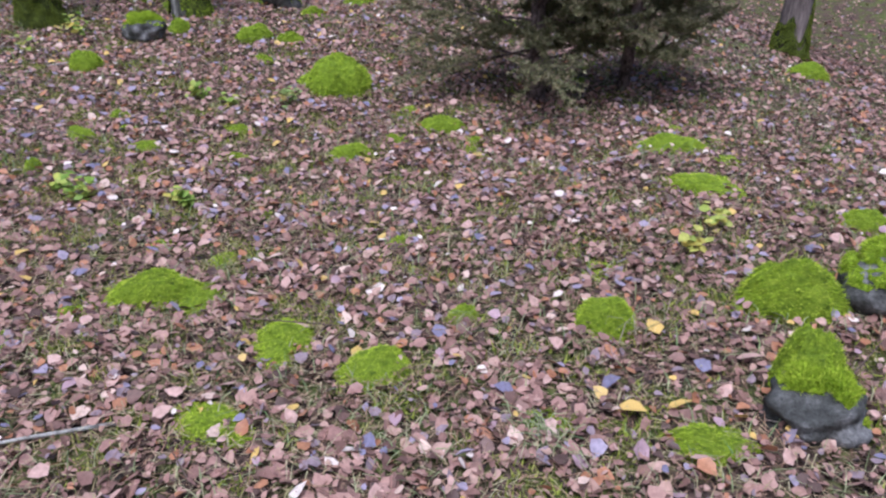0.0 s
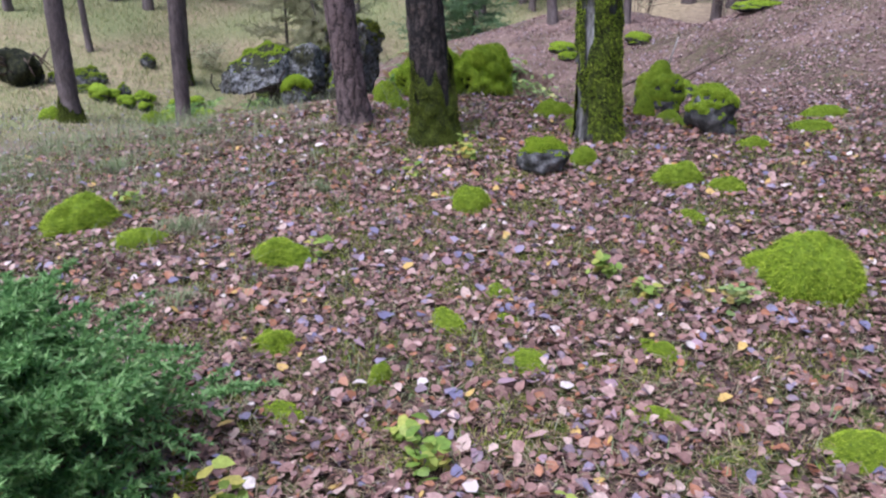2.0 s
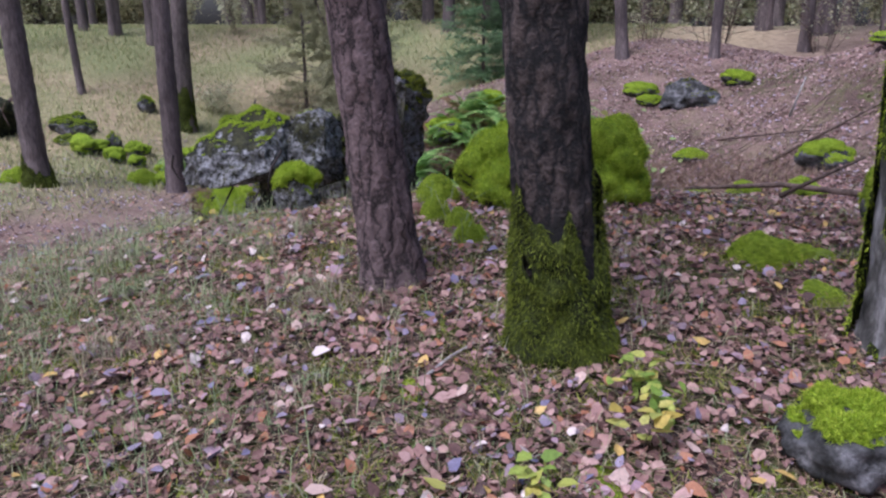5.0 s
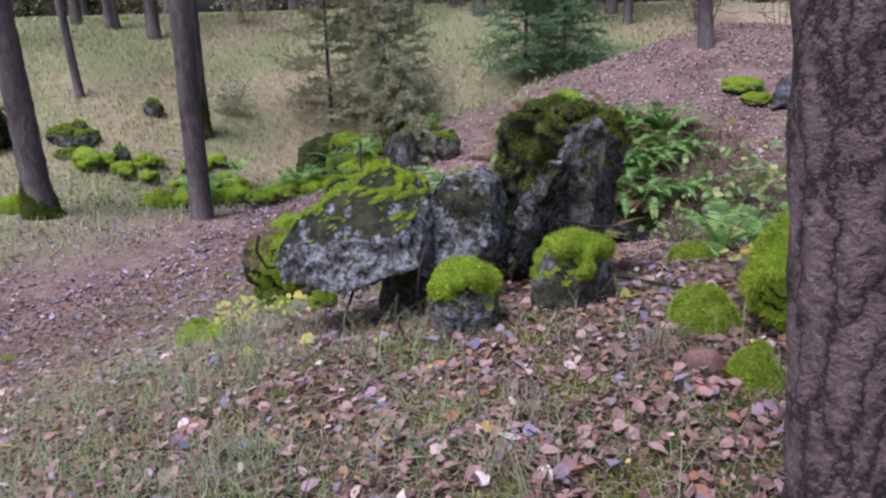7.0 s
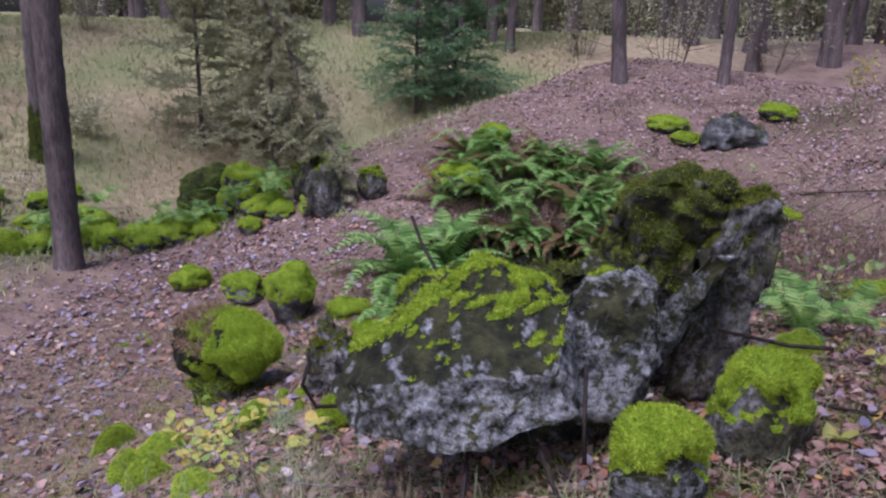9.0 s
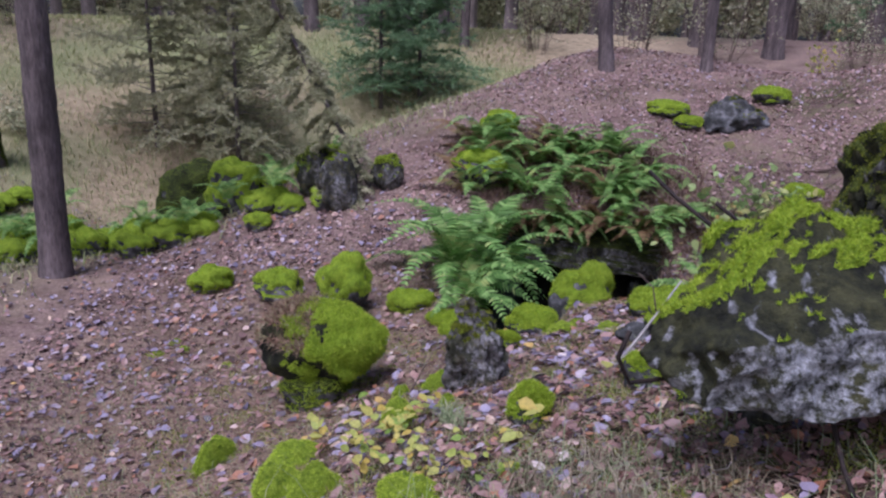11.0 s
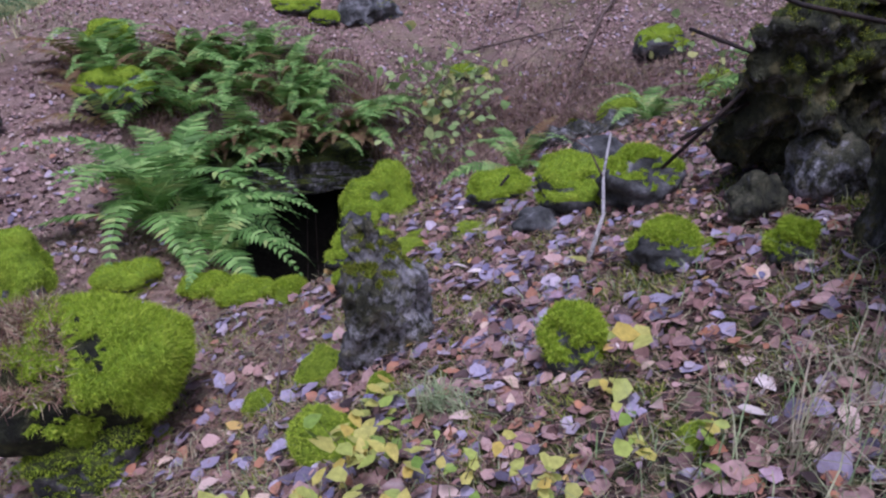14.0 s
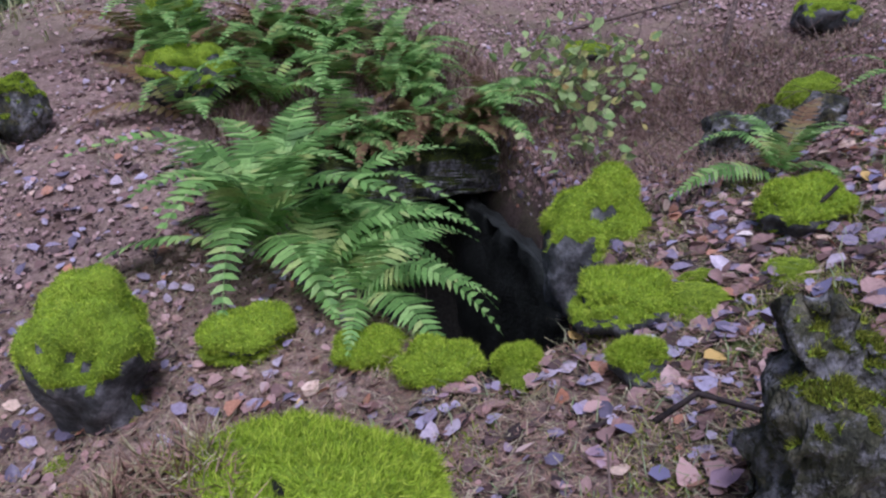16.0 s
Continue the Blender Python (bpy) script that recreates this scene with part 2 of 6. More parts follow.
with_lichen(M_CONCRETE, ((0.38, (0.008, 0.009, 0.005)), (0.49, (0.022, 0.024, 0.01)), (0.63, (0.055, 0.056, 0.022)), (0.78, (0.11, 0.105, 0.06))))
M_CONCRETE_MID = noisy("grey_concrete", ((0.34, (0.07, 0.07, 0.07)), (0.46, (0.23, 0.225, 0.23)), (0.62, (0.42, 0.41, 0.43))), 5, 0.9, 1.0, 0.03, detail=9, stretch=(1, 1, 0.5), fine=30)
with_lichen(M_CONCRETE_MID, ((0.36, (0.01, 0.011, 0.008)), (0.5, (0.045, 0.046, 0.025)), (0.65, (0.13, 0.12, 0.08))))
M_BARK = plated("pine_bark", ((0.0, (0.02, 0.015, 0.015)), (0.035, (0.085, 0.06, 0.058)), (0.1, (0.2, 0.143, 0.14)), (0.4, (0.28, 0.205, 0.2))), 13.0)
M_BARK_FAR = noisy("pine_bark_far", ((0.3, (0.06, 0.05, 0.05)), (0.55, (0.2, 0.165, 0.16)), (0.75, (0.34, 0.28, 0.27))), 4, 0.95, 0.6, 0.03, stretch=(1, 1, 0.2))
M_BARK_CHAR = plated("scorched_bark", ((0.02, (0.008, 0.008, 0.008)), (0.14, (0.06, 0.045, 0.04)), (0.5, (0.2, 0.155, 0.135))), 17.0, 0.9)
# near-black base colour carries the darkness of the pit's inside
M_CONCRETE_PIT_SHADE = noisy("pit_shade_concrete", ((0.3, (0.006, 0.007, 0.006)), (0.6, (0.03, 0.034, 0.03)), (0.8, (0.07, 0.075, 0.068))), 3.0, 0.6, 0.6, 0.02, detail=8)
M_TUFT_DARK = island("olive_moss_shoots", ((0.0, (0.04, 0.045, 0.01)), (0.35, (0.12, 0.145, 0.014)), (0.7, (0.24, 0.28, 0.022)), (1.0, (0.36, 0.39, 0.05))), 0.8, 0.25, interp="LINEAR")
M_THIN_MOSS = island("thin_moss_shoots", ((0.0, (0.09, 0.11, 0.02)), (0.35, (0.22, 0.28, 0.04)), (0.7, (0.36, 0.42, 0.07)), (1.0, (0.46, 0.44, 0.16))), 0.8, 0.25, interp="LINEAR")
M_TUFT_TRUNK = island("trunk_moss_shoots", ((0.0, (0.055, 0.07, 0.01)), (0.5, (0.13, 0.17, 0.016)), (1.0, (0.23, 0.28, 0.03))), 0.8, 0.25, interp="LINEAR")
M_BARK_PALE = noisy("pale_bark", ((0.36, (0.03, 0.032, 0.028)), (0.48, (0.14, 0.14, 0.13)), (0.62, (0.46, 0.46, 0.46))), 6, 0.85, 0.8, 0.02, stretch=(1, 1, 0.4), fine=30)
M_NEEDLE = island("spruce_needles", ((0.0, (0.09, 0.18, 0.085)), (0.5, (0.2, 0.34, 0.17)), (1.0, (0.33, 0.47, 0.24))), 0.6, 0.3, interp="LINEAR")
M_NEEDLE_BRIGHT = island("sapling_needles", ((0.0, (0.1, 0.22, 0.07)), (0.5, (0.24, 0.45, 0.15)), (1.0, (0.42, 0.62, 0.26))), 0.5, 0.45, interp="LINEAR")
M_NEEDLE_DULL = island("dull_needles", ((0.0, (0.24, 0.26, 0.14)), (0.5, (0.46, 0.47, 0.27)), (1.0, (0.6, 0.56, 0.38))), 0.7, 0.2, interp="LINEAR")
M_JUNIPER = island("juniper_needles", ((0.0, (0.08, 0.09, 0.045)), (0.5, (0.2, 0.205, 0.1)), (0.8, (0.3, 0.28, 0.16)), (1.0, (0.36, 0.27, 0.19))), 0.7, 0.2, interp="LINEAR")
M_NEEDLE_FAR = island("pine_needles_crown", ((0.0, (0.03, 0.055, 0.03)), (1.0, (0.08, 0.12, 0.055))), 0.7, 0.2, interp="LINEAR")
M_SHRUB = island("shrub_leaves", ((0.0, (0.34, 0.37, 0.21)), (0.5, (0.5, 0.52, 0.33)), (1.0, (0.62, 0.58, 0.39))), 0.6, 0.3, interp="LINEAR")
M_FERN = island("fern_fronds", ((0.0, (0.08, 0.17, 0.035)), (0.5, (0.22, 0.42, 0.1)), (0.85, (0.38, 0.57, 0.18)), (1.0, (0.46, 0.5, 0.15))), 0.55, 0.35, interp="LINEAR")
M_FERN_DRY = island("dry_fern", ((0.0, (0.16, 0.09, 0.045)), (0.6, (0.26, 0.17, 0.08)), (1.0, (0.2, 0.22, 0.07))), 0.7, 0.3, interp="LINEAR")
M_HERB = island("herb_leaves", ((0.0, (0.18, 0.3, 0.05)), (0.5, (0.33, 0.46, 0.09)), (0.8, (0.5, 0.54, 0.12)), (1.0, (0.6, 0.52, 0.13))), 0.5, 0.35, interp="LINEAR")
M_HERB_YELLOW = island("yellow_leaves", ((0.0, (0.36, 0.45, 0.1)), (0.6, (0.53, 0.53, 0.14)), (1.0, (0.62, 0.47, 0.1))), 0.5, 0.35, interp="LINEAR")
M_HERB_PALE = island("pale_green_leaves", ((0.0, (0.24, 0.38, 0.12)), (0.6, (0.4, 0.52, 0.2)), (0.9, (0.54, 0.53, 0.18)), (1.0, (0.55, 0.4, 0.14))), 0.5, 0.35, interp="LINEAR")
M_GRASS = island("grass_blades", ((0.0, (0.17, 0.24, 0.11)), (0.35, (0.28, 0.35, 0.17)), (0.65, (0.42, 0.41, 0.25)), (1.0, (0.23, 0.37, 0.14))), 0.7, 0.25, interp="LINEAR")
M_GRASS_DRY = island("dry_grass_blades", ((0.0, (0.15, 0.12, 0.075)), (0.4, (0.3, 0.26, 0.17)), (0.75, (0.42, 0.36, 0.26)), (1.0, (0.22, 0.25, 0.12))), 0.75, 0.25, interp="LINEAR")
M_GRASS_MEADOW = island("meadow_grass_blades", ((0.0, (0.2, 0.26, 0.09)), (0.35, (0.38, 0.41, 0.18)), (0.65, (0.56, 0.49, 0.29)), (1.0, (0.28, 0.37, 0.14))), 0.7, 0.25, interp="LINEAR")
M_BRUSH = island("dead_brush_stems", ((0.0, (0.1, 0.06, 0.046)), (0.4, (0.24, 0.15, 0.115)), (0.75, (0.42, 0.29, 0.23)), (1.0, (0.28, 0.27, 0.11))), 0.8, 0.15, interp="LINEAR")
M_TWIG = noisy("dry_twig", ((0.35, (0.07, 0.05, 0.04)), (0.6, (0.22, 0.16, 0.13))), 14, 0.9)
M_TWIG_PALE = noisy("pale_birch_twig", ((0.3, (0.16, 0.14, 0.13)), (0.5, (0.55, 0.53, 0.5))), 20, 0.7)
M_NEEDLE_LITTER = island("needle_litter", ((0.0, (0.1, 0.062, 0.046)), (0.35, (0.28, 0.16, 0.11)), (0.6, (0.42, 0.29, 0.2)), (0.75, (0.24, 0.23, 0.1)), (1.0, (0.48, 0.42, 0.28))), 0.8, 0, interp="LINEAR")
M_IRON = noisy("rusted_iron", ((0.35, (0.012, 0.01, 0.01)), (0.7, (0.06, 0.04, 0.032))), 30, 0.75, 0.5, 0.003)

# ---- tools for meshes ----
RNG = np.random.default_rng(7)


def part(name, mesh, material, parent=None, label=""):
    """One mesh object under a thing or part, from a bmesh or a ready mesh."""
    if isinstance(mesh, bmesh.types.BMesh):
        me = bpy.data.meshes.new(name)
        mesh.to_mesh(me)
        mesh.free()
    else:
        me = mesh
    if material and not me.materials:
        me.materials.append(material)
    ob = new(name, me)
    if parent:
        ob.parent = parent
    if label:
        tagged(ob, label)
    return ob


def from_arrays(name, verts, faces, material=None, smooth=False):
    """A mesh of equal-sized faces from arrays."""
    verts, faces = np.asarray(verts, np.float32).reshape(-1, 3), np.asarray(faces, np.int32)
    n = faces.shape[1]
    me = bpy.data.meshes.new(name)
    me.vertices.add(len(verts))
    me.vertices.foreach_set("co", verts.ravel())
    me.loops.add(faces.size)
    me.loops.foreach_set("vertex_index", faces.ravel())
    me.polygons.add(len(faces))
    me.polygons.foreach_set("loop_start", np.arange(0, faces.size, n, dtype=np.int32))
    me.polygons.foreach_set("loop_total", np.full(len(faces), n, np.int32))
    if smooth:
        me.polygons.foreach_set("use_smooth", np.ones(len(faces), bool))
    me.update(calc_edges=True)
    if material:
        me.materials.append(material)
    return me


def wave(x, y, s, k=0.0):
    """Smooth uneven relief from a few crossed waves, about -1 to 1."""
    return (np.sin(1.7 * x / s + 1.3 + k) * np.cos(1.3 * y / s - 0.7 * k) + np.sin(0.9 * x / s - 2.1 * y / s + k) * 0.6 + np.cos(2.3 * x / s + 1.9 * y / s - k) * 0.4) / 2


# ---- ground: a gentle rise with a mound, a ruined pit and a meadow ----
HILLS = [
    (0.0, -0.0, 0.01, 0.08, 0.67, 0.6, 0.67, 0.7),
    (0.01, 0.02, 0.05, 0.04, 0.54, 0.59, 0.3, 0.52),
    (0.12, 0.08, 0.41, 0.49, 0.61, 0.47, 0.72, 0.66),
    (0.04, 0.3, 0.13, 0.77, 0.6, 0.62, 0.52, 0.47),
    (-0.08, 0.21, -0.16, 0.73, 1.02, 0.88, 0.85, 0.54),
    (0.37, 0.26, -0.15, 0.33, 0.67, 0.44, 0.95, 0.59),
    (0.26, -0.29, 0.58, 0.44, 0.02, 1.03, 1.06, 0.57),
    (0.0, -0.9, 1.21, 1.02, 0.85, 2.16, 0.85, 0.48),
    (-0.26, -0.16, -0.48, 1.55, 1.04, 0.12, 0.29, 0.65),
    (0.16, 0.66, 0.12, -0.06, 0.28, 0.02, 0.07, 0.13),
]
GX, GY, GSTEP, GWIDE = -18.0, -4.0, 3.3, 2.9


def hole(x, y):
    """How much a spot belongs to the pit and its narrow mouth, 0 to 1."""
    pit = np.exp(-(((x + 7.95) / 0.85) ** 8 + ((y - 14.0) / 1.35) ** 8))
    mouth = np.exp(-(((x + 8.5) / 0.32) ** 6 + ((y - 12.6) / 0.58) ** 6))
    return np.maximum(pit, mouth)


def ground(x, y):
    x, y = np.asarray(x, float), np.asarray(y, float)
    r = np.hypot(x + 6, y - 6)
    u = np.clip((r - 13) / 13, 0, 1)
    z = -1.3 + 3.2 * u * u * (3 - 2 * u)
    for j, row in enumerate(HILLS):
        for i, h in enumerate(row):
            z = z + h * np.exp(-((x - GX - GSTEP * i) ** 2 + (y - GY - GSTEP * j) ** 2) / GWIDE ** 2)
    z = z - 0.35 * np.exp(-(((x + 6.2) / 1.6) ** 4 + ((y - 14.0) / 1.2) ** 4))
    z = z - 3.0 * hole(x, y)
    z = z + 0.012 * wave(x, y, 0.13) + 0.02 * wave(y, x, 0.4, 2.0)
    return z


def at(x, y, up=0.0):
    return Vector((x, y, float(ground(x, y)) + up))


def axis(lo, hi, step, far, grow=1.16):
    a = list(np.arange(lo, hi + step / 2, step))
    d, left, right = step, lo, hi
    out_l, out_r = [], []
    while right < far:
        d *= grow
        right += d
        left -= d
        out_r.append(right)
        out_l.append(left)
    return np.array(out_l[::-1] + a + out_r)


gx, gy = axis(-13, 3, 0.09, 420), axis(-1, 20, 0.09, 420)
mx, my = np.meshgrid(gx, gy)
gz = ground(mx, my)
idx = np.arange(mx.size).reshape(mx.shape)
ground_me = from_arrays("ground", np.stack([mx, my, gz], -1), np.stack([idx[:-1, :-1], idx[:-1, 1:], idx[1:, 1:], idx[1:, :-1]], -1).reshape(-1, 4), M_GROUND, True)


def meadow(x, y):
    """How much a spot belongs to the open meadow, 0 to 1."""
    r = np.hypot(x + 5.0, y - 9.5) + 0.8 * wave(x, y, 1.5, 1.0)
    left = np.clip((r - 9.2) / 2.5, 0, 1) * np.clip((-x - 5.0 + 0.25 * (y - 20.0)) / 4.0, 0, 1)
    mound = np.exp(-(((x + 4.5) / 5.5) ** 4 + ((y - 18.0) / 4.0) ** 4))
    return left * (1 - np.clip(1.6 * mound, 0, 1))


fa = ground_me.attributes.new("meadow", "FLOAT", "POINT")
fa.data.foreach_set("value", meadow(mx, my).ravel().astype(np.float32))


def open_side(x, y):
    """The bare slope beside the ruin, where needles lie and few leaves."""
    return np.clip((-x - 8.9 + 0.5 * (y - 10) + 0.6 * wave(x, y, 0.5, 2.0)) * 0.8, 0, 1)


def carpeted(x, y):
    """Ground under a carpet of dry needles: the mound, and the open side of the ruin."""
    mound = np.clip((y - 13.2 + 0.5 * wave(x, y, 0.6)) * 0.7, 0, 1) * np.clip((x + 12.5) * 0.5, 0, 1) * np.clip((3.0 - x) * 0.4, 0, 1) * np.clip(0.6 + 0.5 * wave(x, y, 0.8, 3.0), 0, 1)
    return np.clip(np.maximum(mound, 0.85 * open_side(x, y)), 0, 1)


# where the painted pit shade lies: the outline of the hole
fm = ground_me.attributes.new("pit_shade", "FLOAT", "POINT")
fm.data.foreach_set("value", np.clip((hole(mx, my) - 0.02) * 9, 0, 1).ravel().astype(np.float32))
fb = ground_me.attributes.new("needles", "FLOAT", "POINT")
fb.data.foreach_set("value", carpeted(mx, my).ravel().astype(np.float32))
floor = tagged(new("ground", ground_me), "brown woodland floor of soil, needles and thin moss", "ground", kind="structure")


# ---- makers ----
def hull(corners, cuts=3, rough=0.03, seed=0, grain=0.16):
    """A broken block: the hull of a few corners, subdivided and roughened."""
    bm = bmesh.new()
    for c in corners:
        bm.verts.new(c)
    got = bmesh.ops.convex_hull(bm, input=bm.verts)
    bmesh.ops.delete(bm, geom=[v for v in bm.verts if not v.link_faces], context="VERTS")
    for _ in range(cuts):
        bmesh.ops.triangulate(bm, faces=bm.faces)
        bmesh.ops.subdivide_edges(bm, edges=bm.edges, cuts=1, use_grid_fill=True)
    bmesh.ops.smooth_vert(bm, verts=bm.verts, factor=0.45, use_axis_x=True, use_axis_y=True, use_axis_z=True)
    bm.normal_update()
    off = Vector((seed * 7.1, seed * 3.3, 0))
    moves = []
    for v in bm.verts:
        n = noise.noise(v.co / grain + off) * 1.2 + noise.noise(v.co / (grain * 0.35) + off) * 0.6 - abs(noise.noise(v.co / (grain * 0.6) - off)) * 1.3
        moves.append(v.co + v.normal * n * rough)
    for v, c in zip(bm.verts, moves):
        v.co = c
    for f in bm.faces:
        f.smooth = True
    return bm


def boulder_bm(size, seed, sub=4, rough=0.16, whole=False):
    """A boulder of the given (x, y, z) size, its base cut flat at z = 0 unless it is whole."""
    bm = bmesh.new()
    bmesh.ops.create_icosphere(bm, subdivisions=sub, radius=0.5)
    off = Vector((seed * 5.7, seed * 2.9, seed * 1.3))
    for v in bm.verts:
        d = v.co.normalized()
        n = noise.noise(d * 1.3 + off) * 1.3 + noise.noise(d * 3.1 + off) * 0.55 + noise.noise(d * 8 + off) * 0.2
        v.co = d * 0.5 * (1 + rough * n)
        v.co.x, v.co.y = v.co.x * size[0], v.co.y * size[1]
        v.co.z = (v.co.z + 0.5) * size[2] if whole else max((v.co.z + 0.36) / 0.86, -0.1) * size[2]
    for f in bm.faces:
        f.smooth = True
    return bm


def tufts(points, normals, length, width, lean=0.5, rng=RNG):
    """Short three-cornered shoots that stand on points; arrays of corners and faces."""
    n = len(points)
    if not n:
        return np.zeros((0, 3)), np.zeros((0, 3), int)
    d = normals + lean * rng.normal(size=(n, 3))
    d /= np.linalg.norm(d, axis=1, keepdims=True) + 1e-9
    s = np.cross(d, rng.normal(size=(n, 3)))
    s /= np.linalg.norm(s, axis=1, keepdims=True) + 1e-9
    ln = length * rng.uniform(0.5, 1.3, (n, 1))
    w = width * rng.uniform(0.6, 1.3, (n, 1))
    v = np.stack([points - s * w, points + s * w, points + d * ln], 1)
    return v.reshape(-1, 3), np.arange(3 * n).reshape(-1, 3)


def spread(bm, count, up=-1.0, rng=RNG):
    """Random points and normals on the faces of a bmesh that face upwards enough."""
    bmesh.ops.triangulate(bm, faces=bm.faces)
    bm.normal_update()
    fs = [f for f in bm.faces if f.normal.z >= up]
    if not fs:
        return np.zeros((0, 3)), np.zeros((0, 3))
    tri = np.array([[v.co[:] for v in f.verts] for f in fs])
    nor = np.array([f.normal[:] for f in fs])
    area = np.array([f.calc_area() for f in fs])
    k = rng.choice(len(fs), count, p=area / area.sum())
    a, b = rng.random((2, count, 1))
    flip = a + b > 1
    a, b = np.where(flip, 1 - a, a), np.where(flip, 1 - b, b)
    return tri[k, 0] + a * (tri[k, 1] - tri[k, 0]) + b * (tri[k, 2] - tri[k, 0]), nor[k]


# cushions of moss: a few shapes of one metre, shared by all
def cushion_meshes(seed):
    """A domed, lobed cushion one metre wide and high with a ragged rim, and its shoots."""
    bm = bmesh.new()
    rings, segs = 16, 40
    top = bm.verts.new((0, 0, 1))
    rows = []
    for i in range(1, rings + 1):
        u = i / rings
        row = []
        for j in range(segs):
            a = 2 * math.pi * j / segs
            rim = 0.5 * (1 + 0.3 * noise.noise(Vector((math.cos(a) * 1.1, math.sin(a) * 1.1, seed * 3.1))) + 0.16 * noise.noise(Vector((math.cos(a) * 3.5, math.sin(a) * 3.5, seed * 5.3))))
            x, y = math.cos(a) * rim * u, math.sin(a) * rim * u
            z = max(1 - u ** 2.3, 0) ** 0.75
            z *= 1 + 0.3 * noise.noise(Vector((x * 3.3, y * 3.3, seed * 2.2))) + 0.16 * noise.noise(Vector((x * 9, y * 9, seed)))
            row.append(bm.verts.new((x, y, z - (0.25 if i == rings else 0.0))))
        rows.append(row)
    for j in range(segs):
        bm.faces.new((top, rows[0][j], rows[0][(j + 1) % segs]))
        for i in range(rings - 1):
            bm.faces.new((rows[i][j], rows[i + 1][j], rows[i + 1][(j + 1) % segs], rows[i][(j + 1) % segs]))
    top.co.z = sum(v.co.z for v in rows[0]) / segs
    for f in bm.faces:
        f.smooth = True
    pts, nor = spread(bm, 6000, -0.2)
    tv, tf = tufts(pts, nor * (1, 1, 0.35), 0.055, 0.006, 0.6)
    body = bpy.data.meshes.new("moss_body")
    bm.to_mesh(body)
    bm.free()
    body.materials.append(M_MOSS)
    return body, from_arrays("moss_fuzz", tv, tf, M_TUFT)


CUSHIONS = [cushion_meshes(s) for s in range(6)]
COUNT = {"cushion": 0}


def cushion(x, y, w, h, up=0.0, label="bright green moss cushion on the leaf-strewn forest floor", group="moss cushions"):
    COUNT["cushion"] += 1
    k = COUNT["cushion"]
    body, shoots = CUSHIONS[k % 6]
    ob = new("moss_cushion", body)
    ob.matrix_world = Matrix.Translation(at(x, y, up - 0.02)) @ pose(0, 0, 0, 0, 0, 67 * k) @ Matrix.Diagonal((w * (0.9 + 0.35 * ((k * 0.618) % 1)), w * (1.05 - 0.4 * ((k * 0.618) % 1)), h, 1))
    part("moss_fuzz", shoots, None, ob)
    return tagged(ob, label, "moss", group)


def mossy(bm, name, x, y, base, moss_up, moss_mat, tuft_mat, label, category, material, turn=0, shoots=4500, thick=0.025, cover=0.0, seed=0, length=0.02, shade=None, favour=None, ragged=0.6, crown=0.0):
    """A stone or block with a moss cap of its own over the faces that look up."""
    root = new(name)
    root.matrix_world = Matrix.Translation((x, y, base)) @ pose(0, 0, 0, 0, 0, turn)
    bm.normal_update()
    cap = bm.copy()
    off = Vector((seed * 3.7, 1.1, 2.3))
    zs = [v.co.z for v in cap.verts]
    lo, hi = min(zs), max(zs)
    kill = []
    for f in cap.faces:
        c = f.calc_center_median()
        s = f.normal.z + ragged * noise.noise(c * 4.0 + off) + 0.2 * ragged * noise.noise(c * 11 + off) + cover * ((c.z - lo) / (hi - lo) - 0.5)
        if favour:
            s += f.normal.dot(Vector(favour))
        if s < moss_up:
            kill.append(f)
    bmesh.ops.delete(cap, geom=kill, context="FACES")
    if shade:
        lay = bm.verts.layers.float.new("lichen")
        way = Vector(shade)
        for v in bm.verts:
            v[lay] = max(0.0, min(1.0, 0.08 + 0.6 * v.normal.dot(way) + (0.5 if not crown else 0.3) * noise.noise(v.co * 3.7 - off) + crown * ((v.co.z - lo) / (hi - lo) - 0.5)))
    part("block" if "concrete" in label else "stone", bm, material, root)
    if len(cap.faces) > 3:
        for v in cap.verts:
            edge = v.is_boundary
            v.co += v.normal * (0.002 if edge else thick * (0.7 + 0.6 * noise.noise(v.co * 12 + off)))
        pts, nor = spread(cap, int(shoots * 1.5))
        shell = tagged(part("moss", cap, moss_mat, root, "thick green moss"), kind="stuff")
        tv, tf = tufts(pts, nor, length, 0.0019, 0.55)
        tagged(part("moss_fuzz", from_arrays("moss_fuzz", tv, tf, tuft_mat), None, shell), kind="stuff")
    else:
        cap.free()
    return tagged(root, label, category)


def mossy_stone(x, y, w, h, seed, up=0.25, d=None, label="grey stone capped with bright green moss", lift=0.0, turn=0, material=None, dark=False, shoots=4500):
    bm = boulder_bm((w, d or w * 0.85, h), seed, 4, 0.26)
    z = float(ground(x, y))
    return mossy(bm, "mossy_stone", x, y, z - 0.02 + lift, up, M_MOSS_DARK if dark else M_MOSS, M_TUFT, label, "stone", material or M_STONE, turn, shoots, thick=0.045, seed=seed, ragged=0.16)


